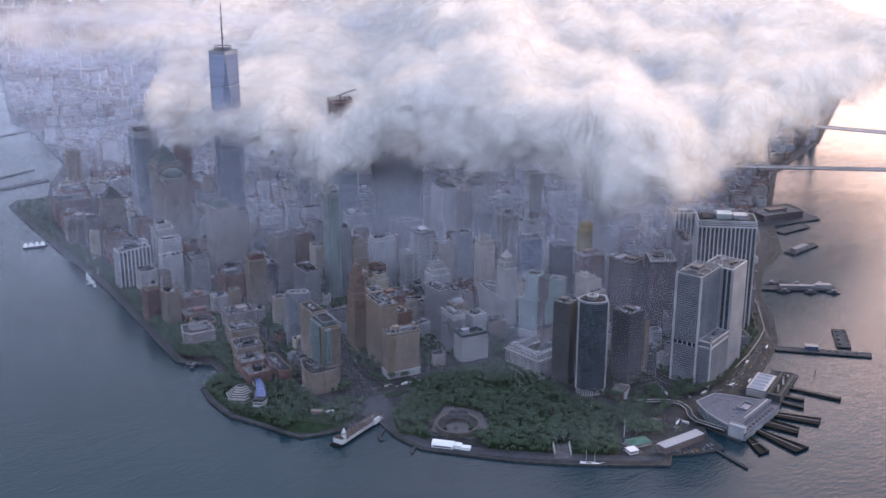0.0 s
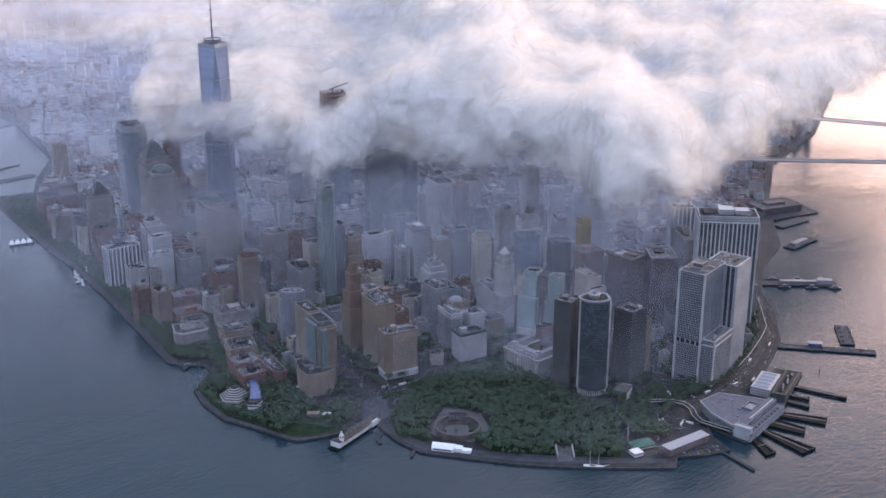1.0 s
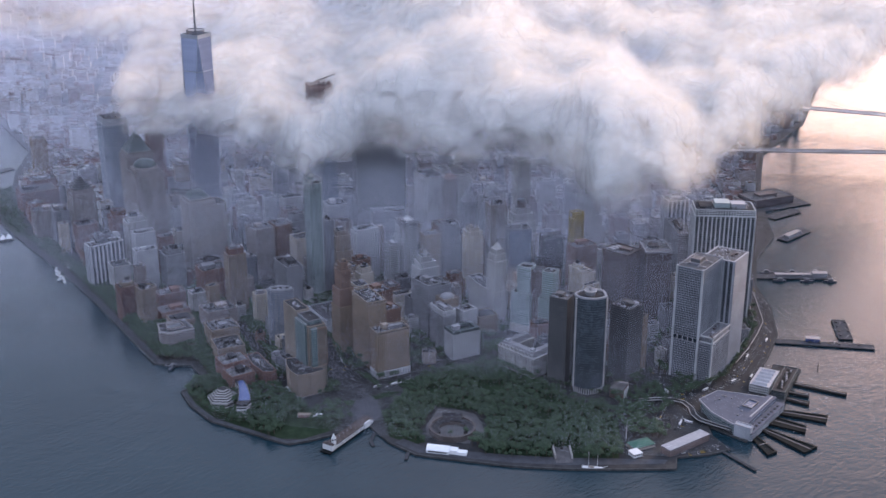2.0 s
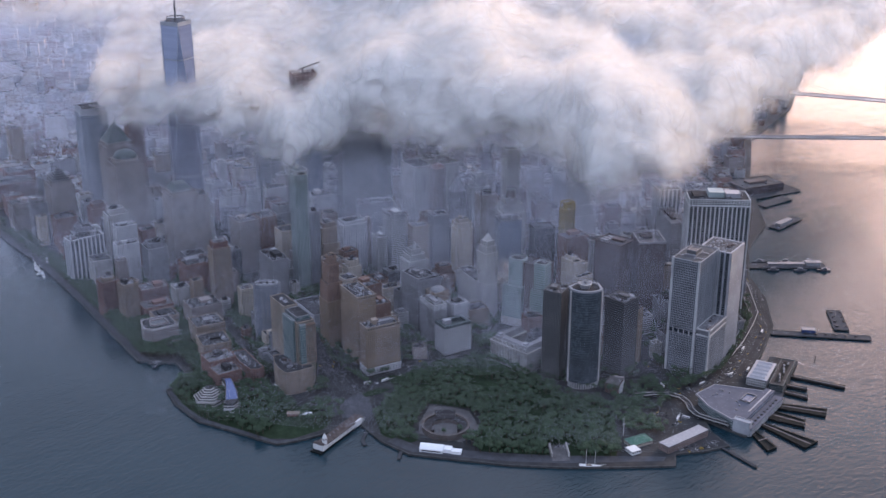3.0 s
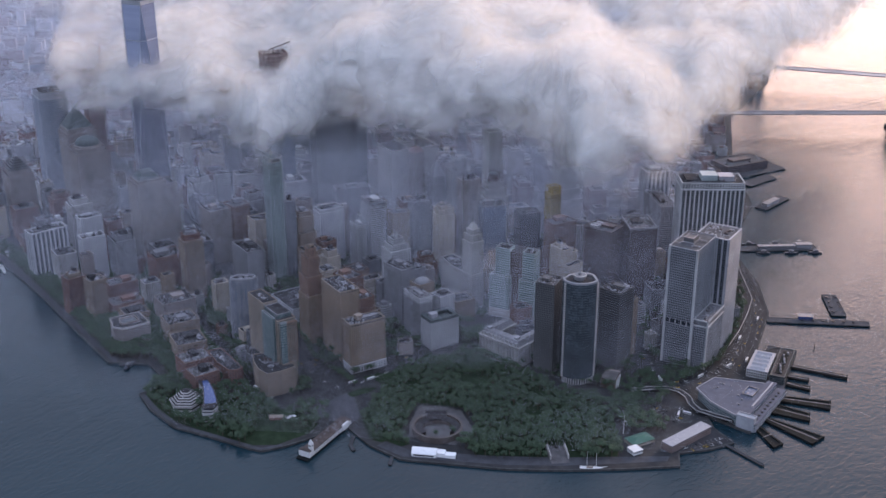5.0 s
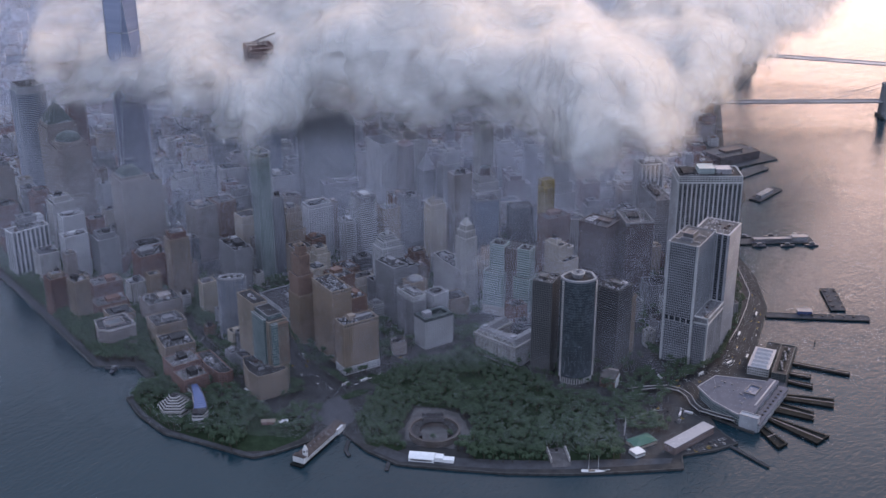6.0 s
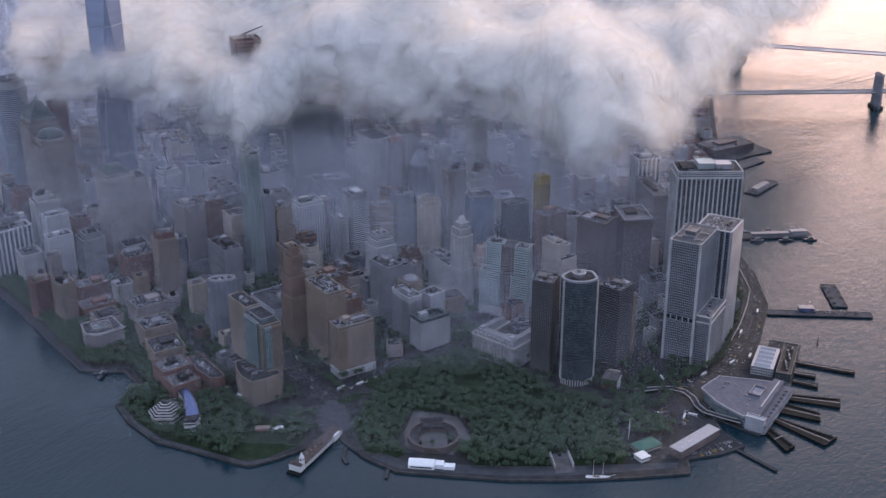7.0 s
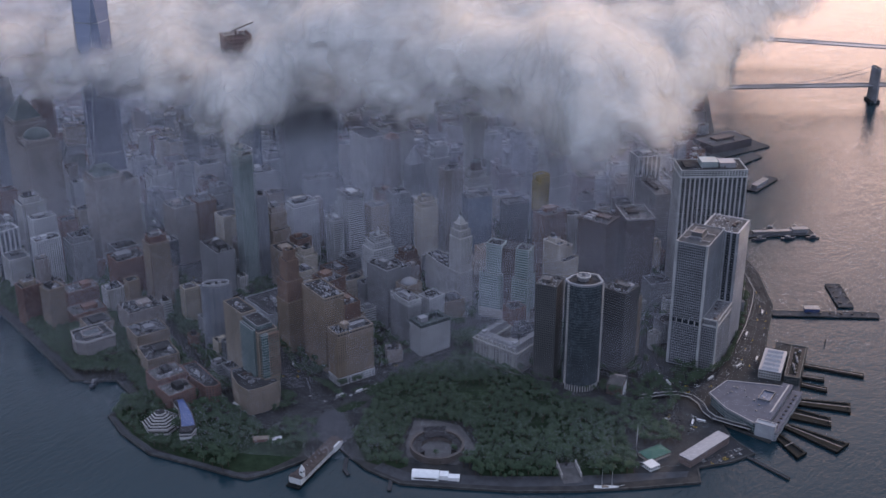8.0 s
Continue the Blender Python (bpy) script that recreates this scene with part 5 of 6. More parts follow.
def helicopter(x, y, z, turn):
    ob = thing("helicopter", "small parked helicopter on the heliport deck", "helicopter", x, y, z, turn, "parked helicopters")
    part("fuselage", Shape().prism(oval(0, 0, 3.2, 1.2, 10), 0.7, 2.6, foot=oval(0.2, 0, 2.6, 0.9, 10)), HULLDARK, ob)
    part("tail_boom", Shape().beam((-2.5, 0, 2.0), (-8, 0, 2.4), 0.5), HULLDARK, ob)
    part("tail_fin", Shape().box(-8.4, -0.1, 2.0, -7.6, 0.1, 4.0), PAINT, ob)
    part("rotor_blade", Shape().beam((-5.5, -0.6, 3.2), (5.5, 0.6, 3.2), 0.25), SLATE, ob)
    part("rotor_blade", Shape().beam((0.6, -5.5, 3.2), (-0.6, 5.5, 3.2), 0.25), SLATE, ob)
    for sgn in (-1, 1):
        part("skid", Shape().beam((-2, sgn * 1.1, 0.15), (2.4, sgn * 1.1, 0.15), 0.2).beam((0, sgn * 1.1, 0.2), (0, sgn * 0.7, 0.9), 0.15), SLATE, ob)
    return ob


def museum():
    ob = thing("museum", "six-sided stepped granite museum", "museum", -188, 328, LAND, 10)
    for k in range(6):
        r = 25 - 3.3 * k
        part("roof_step", Shape().prism(oval(0, 0, r - 1.2, r - 1.2, 6), 9 + 2.6 * k, 10.6 + 2.6 * k, foot=oval(0, 0, r, r, 6)), LIME, ob)
        part("louvre_band", Shape().prism(oval(0, 0, r - 2.2, r - 2.2, 6), 10.6 + 2.6 * k, 11.7 + 2.6 * k, foot=oval(0, 0, r - 1.3, r - 1.3, 6)), SLATE, ob)
    part("wall", Shape().prism(oval(0, 0, 22.6, 22.6, 6), 0, 9, top=False), LIME, ob)
    part("wall_band", Shape().ring(oval(0, 0, 22.5, 22.5, 6), oval(0, 0, 22.9, 22.9, 6), 3.6, 5.2), SLATE, ob)
    wing = thing("museum_wing", "curved pale museum wing with a blue roof", "museum", -196, 266, LAND, 52)
    q = [(0, -4), (12, -11), (40, -9), (70, -4), (86, 2), (83, 14), (66, 9), (40, 7), (16, 8), (3, 10)]
    part("wall", facade(q, 0, 20, "bands"), LIME, wing)
    part("glazing", Shape().prism(q, 0, 20, top=False), PANE, wing)
    part("roof", Shape().prism(grow(q, 0.4), 20, 21.4), SLATE, wing)
    for k in range(11):
        t0, t1 = 14 + 6.2 * k, 19.9 + 6.2 * k
        lo, hi = [-9.5 + 0.002 * max(0, t - 14) ** 2 + 0.03 * (t - 14) for t in (t0, t1)], [6.6 + 0.0016 * max(0, t - 40) ** 2 for t in (t0, t1)]
        part("roof_panel", Shape().prism([(t0, lo[0]), (t1, lo[1]), (t1, hi[1]), (t0, hi[0])], 21.45, 21.9), SOLAR, wing)
    part("end_louvres", Shape().ring(rect(-1, -3, 4, 9), rect(-2, -4, 5, 10), 12, 14).ring(rect(-1, -3, 4, 9), rect(-2, -4, 5, 10), 6, 8), WHITE, wing)


def house(name, label, cat, x, y, turn, w, d, h, wmat, rmat, rise=4.0):
    ob = thing(name, label, cat, x, y, LAND, turn)
    take(x, y, turn, w, d)
    part("wall", facade(rect(0, 0, w, d), 0, h, "punched"), wmat, ob)
    part("glazing", Shape().prism(rect(0, 0, w, d), 0, h, top=False), PANE, ob)
    part("roof", Shape().prism(rect(w * 0.3, d * 0.38, w * 0.7, d * 0.62), h, h + rise, foot=rect(-1, -1, w + 1, d + 1)), rmat, ob)
    return ob


def low_block(name, label, cat, x, y, turn, w, d, h, wmat, rmat, monitors=0):
    ob = thing(name, label, cat, x, y, LAND, turn)
    take(x, y, turn, w, d)
    part("wall", facade(rect(0, 0, w, d), 0, h, "punched"), wmat, ob)
    part("glazing", Shape().prism(rect(0, 0, w, d), 0, h, top=False), PANE, ob)
    part("roof", Shape().prism(rect(-0.6, -0.6, w + 0.6, d + 0.6), h, h + 0.9), rmat, ob)
    for k in range(monitors):
        part("skylight", Shape().prism(rect(w * (k + 0.45) / monitors, d * 0.15, w * (k + 0.55) / monitors, d * 0.85), h + 0.9, h + 3.4, foot=rect(w * (k + 0.25) / monitors, d * 0.12, w * (k + 0.75) / monitors, d * 0.88)), LIGHTBOX, ob)
    return ob


fort()
pier_house()
tent()
memorial()
schooner(52, -196, -52)
ferry_terminal()
viaduct("curved grey concrete ramp up to the ferry terminal", [(252, -128), (276, -146), (292, -164), (296, -182), (288, -200), (273, -214), (265, -230), (267, -255), (271, -280)], 8, 8.5)
viaduct("elevated riverside highway on concrete columns", [(470, -158), (530, -144), (600, -122), (652, -102), (748, -28), (822, 40), (945, 124), (1100, 186), (1320, 350)], 15, 9)
museum()
for q in ([(281, -306), (290, -311), (268, -356), (250, -352)], [(308, -307), (293, -386), (321, -390), (319, -310)], [(334, -307), (347, -357), (367, -348), (360, -292)],
          [(369, -292), (397, -364), (419, -355), (383, -286)], [(476, -262), (499, -344), (508, -341), (484, -259)], [(445, -276), (454, -305), (463, -301), (452, -272)], [(422, -285), (429, -319), (440, -314), (432, -281)]):
    fender_pier(q)
pier("stone ferry dock platform", [(400, -268), (530, -226)], 44)
pier("narrow stone breakwater in the harbour", [(217, -298), (203, -361)], 4)
low_block("ferry_building", "old ferry building with a white skylit roof", "terminal", 418, -256, 16, 66, 30, 12, PALE, LIGHTBOX, 5)
ob = low_block("ferry_shed", "green-grey iron ferry shed over the water", "terminal", 420, -282, 17, 96, 20, 11, COPPER, SLATE, 0)
part("roof_curb", Shape().ring(rect(0.4, 0.4, 95.6, 19.6), rect(-0.5, -0.5, 96.5, 20.5), 11.9, 13), COPPER, ob)
# dark panel laid on the roof for the shade of a well
part("roof_well", Shape().prism(rect(10, 5, 86, 15), 11.95, 12.5), TIMBER, ob, "dark roof panel that stands for a shaded light well")
for k in range(9):
    part("roof_unit", Shape().box(13 + 8 * k, 6 + 1.7 * (k * 5 % 4), 12.5, 15.5 + 8 * k + k * 7 % 3, 8.5 + 1.7 * (k * 5 % 4), 13.8 + 0.5 * (k % 3)), GREY if k % 3 else PLANT, ob)
low_block("station_building", "long dull red station building with a white roof", "building", 150, -256, -9.5, 80, 17, 10, ROSEBRICK, LIGHTBOX, 0)
ob = house("cafe", "low cafe with a green hipped roof", "cafe", 128, -212, -20, 34, 20, 5, CREAM, GREENROOF)
low_block("cafe_annexe", "white flat-roofed cafe annexe", "cafe", 112, -222, -20, 14, 14, 5, PAINT, PAINT)
ob = low_block("brick_house", "old red brick house with white columns", "house", 248, -102, 18, 26, 20, 14, RED, GRAVEL)
for k in range(6):
    part("column", Shape().tube(3 + 4 * k, -2, 0, 13, 0.7, 0.6, 8), PAINT, ob)
part("chapel", Shape().box(26.5, 2, 0, 38, 18, 11), ROSE, ob)
pier("heliport pier with a small blue terminal", [(609, -160), (702, -293)], 17, 2.6, ((641, -200, -55, 22, 11, 6, SOLAR),))
pier("heliport landing strip on piles", [(700, -243), (768, -194)], 24, 2.6)
rng = random.Random(6)
for k in range(8):
    t = (k % 4 + 0.6) / 4.3
    helicopter(700 + 68 * t + (6 if k > 3 else -5), -243 + 49 * t + (-6 if k > 3 else 5), 2.6, rng.uniform(0, 360))
for k in range(6):
    t = 0.35 + 0.1 * k
    helicopter(609 + 93 * t, -160 - 133 * t, 2.6, rng.uniform(0, 360))
pier("ferry pier with sheds and moored boats", [(857, 26), (958, -83)], 26, 2.4, ((880, -6, -47, 70, 9, 5, PLANT), (930, -58, -47, 28, 12, 7, GREY)))
for k, (x, y) in enumerate(((905, -60), (935, -92), (892, 20), (925, -15), (958, -50), (870, -20))):
    boat(x, y, -47 + 180 * (k % 2), 26, "grey passenger ferry moored at the pier", HULLDARK)
pier("riverside esplanade pier with a shed", [(1085, 95), (1181, 92)], 26, 2.4, ((1100, 88, -2, 50, 12, 6, GREY),))
pier("pier below a shopping hall", [(1200, 190), (1290, 175)], 30, 2.4)
ob = block("pier_hall", "large grey hall on a pier", 1235, 250, -22, 110, 62, 19, "bands", UMBER, roof=GRAVEL)
pier("platform of the pier hall", [(1225, 270), (1375, 215)], 84, 2.0)
pier("long timber pier in the river", [(125, 1876), (229, 1895)], 9)
pier("wide pier in the river", [(76, 1772), (208, 1772)], 24)
pier("far grey pier in the river", [(338, 2338), (441, 2343)], 20)
for k, (x, y) in enumerate(((-84, 1016), (-78, 1034), (-90, 1003), (-60, 1022), (-52, 1038), (-96, 985), (-48, 1005))):
    boat(x, y, 20 + 37 * k, 15 + 3 * (k % 3), "white yacht in the river basin")
boat(-98, 968, 70, 22, "white excursion boat off the basin")
boat(-170, 492, 28, 26, "small dark work boat at the cove dock", HULLDARK)
pier("small timber cove dock", [(-176, 506), (-150, 486)], 7, 1.4)
ob = thing("ferry_landing", "floating ferry landing under white peaked canopies", "landing", -84, 1283, 0, -20)
part("float", Shape().box(-12, -8, -0.5, 40, 8, 1.2), PAVING, ob)
for k in range(4):
    part("canopy", Shape().prism(rect(-6 + 12 * k, -0.5, -5 + 12 * k, 0.5), 4, 13, foot=rect(-11.5 + 12 * k, -7, -0.5 + 12 * k, 7)), CANVAS, ob)
ob = thing("flagpole", "tall white flagpole with a yardarm", "flagpole", 150, -181, LAND)
part("pole", Shape().tube(0, 0, 0, 30, 0.4, 0.15, 8), PAINT, ob)
part("yardarm", Shape().beam((-6, 0, 18), (6, 0, 18), 0.25), PAINT, ob)
ob = thing("river_pile", "lone dark mooring pile in the water", "pile", 566, -262, -1)
part("post", Shape().tube(0, 0, 0, 9, 0.8, 0.7, 8), TIMBER, ob)
pier("small timber landing stage", [(-92, 20), (-112, 6)], 4, 1.6)
pier("zigzag timber landing stage", [(-92, 92), (-112, 78), (-118, 66)], 4, 1.6)
ob = thing("garden_pavilion", "low brick garden pavilion with a white awning", "pavilion", -140, 208, LAND, -45)
part("wall", Shape().box(0, 0, 0, 22, 7, 4), RED, ob)
part("roof", Shape().box(-0.6, -0.6, 4, 22.6, 7.6, 4.6), TAN, ob)
part("awning", Shape().prism(rect(23, 2.5, 35, 3.5), 3, 5.4, foot=rect(22.5, -2, 36, 7)), CANVAS, ob)


# ---- the far bridges ----
def bridge(label, a, b, z, width, mat, towers, height, reach):
    ob = thing("bridge", label, "bridge")
    p, q = Vector((*a, z)), Vector((*b, z))
    d = (q - p).normalized()
    o = Vector((-d.y, d.x, 0)) * width / 2
    s = Shape()
    for k in (-1, 1):
        s.beam(p + o * k, q + o * k, 3.5)
    part("truss", s, mat, ob)
    st = strip([(p.x, p.y), (q.x, q.y)], width)
    part("deck", Shape().prism(st if area(st) > 0 else st[::-1], z - 1.5, z), mat, ob)
    for tx, ty in towers:
        t = Shape()
        for k in (-1, 0, 1) if mat is not PLANT else (-1, 1):
            c = Vector((tx, ty, 0)) + o * k
            t.prism([(c.x + 5 * i, c.y + 5 * j) for i, j in ((-1, -1), (1, -1), (1, 1), (-1, 1))], 0, height, foot=[(c.x + 6.5 * i, c.y + 6.5 * j) for i, j in ((-1, -1), (1, -1), (1, 1), (-1, 1))])
        c = Vector((tx, ty, 0))
        t.beam(Vector((tx, ty, height - 5)) - o * 1.2, Vector((tx, ty, height - 5)) + o * 1.2, 10)
        part("tower", t, mat, ob)
        part("tower_foot", Shape().prism([(tx + o.x * i * 1.5 + d.x * j * 12, ty + o.y * i * 1.5 + d.y * j * 12) for i, j in ((-1, 1), (-1, -1), (1, -1), (1, 1))], -3, 6), SEAWALL, ob)
        for k in (-1, 1):
            for sgn in (-1, 1):
                cable, last = Shape(), None
                for i in range(13):
                    f = i / 12
                    e = Vector((tx, ty, 0)) + o * k + d * sgn * reach * f
                    e.z = z + 3 + (height - z - 3) * (1 - f) ** 2
                    if last is not None:
                        cable.beam(last, e, 0.9)
                        if i % 2 == 0:
                            part("hanger", Shape().beam(e, Vector((e.x, e.y, z)), 0.4), mat, ob)
                    last = e
                part("cable", cable, mat, ob)
    return ob


def along(a, b, t):
    return (a[0] + (b[0] - a[0]) * t, a[1] + (b[1] - a[1]) * t)


A1, A2 = (1500, 512), (2150, -232)
bridge("stone-towered suspension bridge across the river", A1, A2, 40, 26, GREY, (along(A1, A2, 0.52),), 84, 240)
A1, A2 = (2040, 650), (2400, -280)
bridge("steel suspension bridge farther up the river", A1, A2, 44, 34, STEEL, (along(A1, A2, 0.06),), 98, 220)


# ---- cars and buses ----
def car(body, label):
    ob = thing("car", label, "car", 0, 0, 0, 0, "cars on the streets")
    part("body", Shape().prism(rect(-2.2, -0.9, 2.2, 0.9), 0.35, 0.95, foot=rect(-2.3, -0.95, 2.3, 0.95)), body, ob)
    part("cabin", Shape().prism(rect(-1.2, -0.7, 0.8, 0.7), 0.95, 1.5, foot=rect(-1.7, -0.85, 1.3, 0.85)), BLACK, ob)
    axle = Shape()
    for x in (-1.4, 1.4):
        for y in (-0.9, 0.9):
            axle.beam((x, y - 0.1, 0.34), (x, y + 0.1, 0.34), 0.62)
    part("running_gear", axle, RUBBER, ob)
    return ob


def bus():
    ob = thing("bus", "white city bus on the street", "bus", 0, 0, 0, 0, "buses on the streets")
    part("body", Shape().box(-6, -1.3, 0.5, 6, 1.3, 3.1), PAINT, ob)
    part("window_band", Shape().ring(rect(-5.9, -1.25, 5.9, 1.25), rect(-6.04, -1.34, 6.04, 1.34), 1.6, 2.5), BLACK, ob)
    for x in (-4, 3.6):
        for y in (-1.2, 1.2):
            part("wheel", Shape().beam((x, y - 0.12, 0.5), (x, y + 0.12, 0.5), 0.95), RUBBER, ob)
    return ob


def traffic():
    rng = random.Random(17)
    kinds = [car(simple("car_paint_white", (0.7, 0.7, 0.7), 0.3), "white car on the asphalt street"), car(simple("car_paint_grey", (0.2, 0.2, 0.22), 0.3), "grey car on the asphalt street"),
             car(simple("car_paint_yellow", (0.6, 0.4, 0.04), 0.3), "yellow taxi on the asphalt street"), car(simple("car_paint_black", (0.02, 0.02, 0.025), 0.3), "black car on the asphalt street")]
    big = bus()
    spots = []
    for pts, width, z in ROADS:
        run = 0
        for (ax, ay), (bx, by) in zip(pts, pts[1:]):
            d = Vector((bx - ax, by - ay))
            if max(ay, by) > 1000 or max(ax, bx) > 1000:
                continue
            turn = math.degrees(math.atan2(d.y, d.x))
            k = int(d.length / 15)
            for i in range(k):
                for lane in (-0.36, -0.14, 0.14, 0.36) if width > 18 else (-0.25, 0.25):
                    if rng.random() < (0.6 if width == 22 else 0.34):
                        n = Vector((-d.y, d.x)).normalized() * lane * width
                        p = Vector((ax, ay)) + d * ((i + rng.random()) / k) + n
                        spots.append((p.x, p.y, z, turn + (180 if lane > 0 else 0) + rng.uniform(-2, 2), rng.random() < 0.09))
    rng.shuffle(spots)
    spots = spots[:400]
    for k in range(20):   # parked in two rows beside the harbour wall
        for row in (0, 1):
            if rng.random() < 0.6:
                spots.append((172 + 2.9 * k + 3 * row, -262 - 1.35 * k - 11 * row, LAND + 0.14, 62 + rng.uniform(-5, 5), False))
    for k in range(26):
        x, y = rng.uniform(222, 262), rng.uniform(-222, -168)
        spots.append((x, y, LAND + 0.05, rng.choice((10, 100)) + rng.uniform(-8, 8), k % 9 == 0))
    first = {id(o): True for o in kinds + [big]}
    for x, y, z, turn, large in spots:
        o = big if large else rng.choices(kinds, (5, 4, 2, 3))[0]
        m = pose(x * SIZE, y * SIZE, z * SIZE, 0, 0, turn)
        if first.pop(id(o), False):
            o.matrix_basis = m @ Matrix.Scale(SIZE, 4)
        else:
            copy_thing(o, m)
    if first.pop(id(big), False):
        big.matrix_basis = pose(-24 * SIZE, 196 * SIZE, (LAND + 0.3) * SIZE, 0, 0, 20) @ Matrix.Scale(SIZE, 4)


traffic()

# ---- the cloud bank over the city ----
def lattice_noise(p, seed=0):
    """Smooth gradient noise at the points p, between about -1 and 1."""
    i = np.floor(p).astype(np.int64)
    f = p - i
    w = f * f * f * (f * (f * 6 - 15) + 10)
    total = 0.0
    for dx in (0, 1):
        for dy in (0, 1):
            for dz in (0, 1):
                h = ((i[:, 0] + dx) * 374761393 + (i[:, 1] + dy) * 668265263 + (i[:, 2] + dz) * 2147483647 + seed * 974711) & 0xFFFFFFFF
                h = ((h ^ (h >> 13)) * 1274126177) & 0xFFFFFFFF
                g = [np.cos((h >> s & 1023) * 0.0061359) for s in (0, 10, 20)]
                dot = g[0] * (f[:, 0] - dx) + g[1] * (f[:, 1] - dy) + g[2] * (f[:, 2] - dz)
                weight = (w[:, 0] if dx else 1 - w[:, 0]) * (w[:, 1] if dy else 1 - w[:, 1]) * (w[:, 2] if dz else 1 - w[:, 2])
                total = total + dot * weight
    return total


AHEAD, ASIDE, HOME = np.array((0.724, 0.69)), np.array((0.69, -0.724)), np.array((-1108.0, -993.0))
# how far ahead the bank begins, and how high it rises, for each place across
EDGE_U = [-2562, -900, -815, -748, -642, -558, -458, -396, -306, -243, -187, -133, -79, -27, 52, 134, 198, 246, 271, 312, 368, 409, 455, 525, 584, 684, 838, 1020, 1400, 2438]
EDGE_V = [3400, 3300, 2990, 2580, 2300, 2260, 2300, 2230, 2100, 1965, 2095, 2225, 2185, 2135, 2085, 2100, 2045, 1965, 1870, 1840, 1895, 1915, 1955, 2090, 2200, 2365, 2610, 2840, 3400, 4470]
RISE_U = [-2600, -800, -640, -540, -400, -240, -130, -10, 116, 200, 320, 500, 700, 1000, 2400]
RISE_V = [55, 50, 24, 52, 66, 52, 92, 108, 160, 120, 105, 78, 70, 70, 80]
CLOUD_BASE = 238.0


def hashed(*cells, seed):
    h = sum((c * k for c, k in zip(cells, (374761393, 668265263, 2147483647))), seed * 974711) & 0xFFFFFFFF
    return ((h ^ (h >> 13)) * 1274126177) & 0xFFFFFFFF


def lumps(p, size, seed):
    """Rounded heads of cloud packed side by side, 0 in the gaps to 1 on the crowns; p holds two or three coordinates."""
    q = p / size
    cell = np.floor(q).astype(np.int64)
    total = 0.0
    for step in itertools.product((-1, 0, 1), repeat=p.shape[1]):
        c = cell + np.array(step)
        h = hashed(*c.T, seed=seed)
        spot = c + np.stack([(h >> (9 * k) & 511) / 511 for k in range(p.shape[1])], 1)
        tall = 0.6 + 0.4 * (h >> 22 & 255) / 255
        total = total + np.exp(7 * (tall - 0.95 * ((q - spot) ** 2).sum(axis=1)))
    return np.clip(np.log(total) / 7, 0, 1.2)


def bank_top(U, V):
    """How far behind the front a place lies, and how high the bank stands there."""
    p = np.stack([U / 90, np.zeros(U.size), np.zeros(U.size)], 1)
    s = V - np.interp(U, EDGE_U, EDGE_V) - 30 * lattice_noise(p, 3) - 22 * lattice_noise(p * 2.7, 4)
    rise = np.interp(U, RISE_U, RISE_V)
    back = np.clip(s + 30, 0, None)
    q = np.column_stack([U, V, 0 * U])
    bend = 50 * lattice_noise(q / 190, 11)
    heads = (150 * (lumps(np.column_stack([U + bend, V * 0.8 - bend]), 300, 8) - 0.5) + 76 * (lumps(np.column_stack([U - bend * 0.5, V * 0.8 + bend * 0.5]), 132, 5) - 0.5)
             + 30 * (lumps(np.column_stack([U + bend * 0.3, V * 0.8]), 62, 6) - 0.5))
    z = CLOUD_BASE + rise * np.sqrt(np.clip(back / 150, 0, 1)) + 0.03 * np.clip(back - 150, 0, None)
    return s, z + heads * np.clip(back / 130, 0.2, 1) * np.clip(rise / 95, 0.25, 1.1)


def western_veil(U, V):
    """The bank thins to a veil over the western shore."""
    return np.interp(U + 0.25 * (V - 2400), [-1700, -1000, -520], [0.12, 0.3, 1.0])


def torn_vapour():
    """Vapour lit by the slope of its density."""
    n = Nodes("torn_vapour")
    d = n.node("ShaderNodeAttribute")
    d.attribute_name = "depth"
    slope = n.node("ShaderNodeAttribute")
    slope.attribute_name = "slope"
    fine = n.math("ADD", n.math("MULTIPLY", n.noise(0.06, 4, (1, 1, 1.3), 0.65, warp=0.5), 0.7), 0.65)
    alpha = n.node("ShaderNodeMath", operation="MULTIPLY")
    alpha.use_clamp = True
    n.tree.links.new(d.outputs["Fac"], alpha.inputs[0])
    n.tree.links.new(fine, alpha.inputs[1])
    diff = n.node("ShaderNodeBsdfDiffuse", {"Color": (0.995, 0.985, 0.975, 1), "Normal": slope.outputs["Vector"]})
    glow = n.node("ShaderNodeBsdfTranslucent", {"Color": (0.995, 0.985, 0.975, 1)})
    body = n.node("ShaderNodeMixShader", {0: 0.55, 1: diff.outputs[0], 2: glow.outputs[0]})
    mix = n.node("ShaderNodeMixShader", {0: alpha.outputs[0], 1: n.node("ShaderNodeBsdfTransparent").outputs[0], 2: body.outputs[0]})
    n.tree.links.new(mix.outputs[0], n.out.inputs[0])
    return n.mat


VAPOUR = torn_vapour()


def grained(d, p):
    """Breaks a smooth density up into puffs and torn threads where it is neither clear air nor solid."""
    some = np.flatnonzero((d > -1.1) & (d < 1.15))
    if len(some):
        q = p[some]
        d[some] += (1.0 * (lumps(q, 88, 31) - 0.62) + 0.62 * (lumps(q, 37, 32) - 0.62) + 0.5 * lattice_noise(q / 60, 33) + 0.3 * lattice_noise(q / 24, 34))
    return d


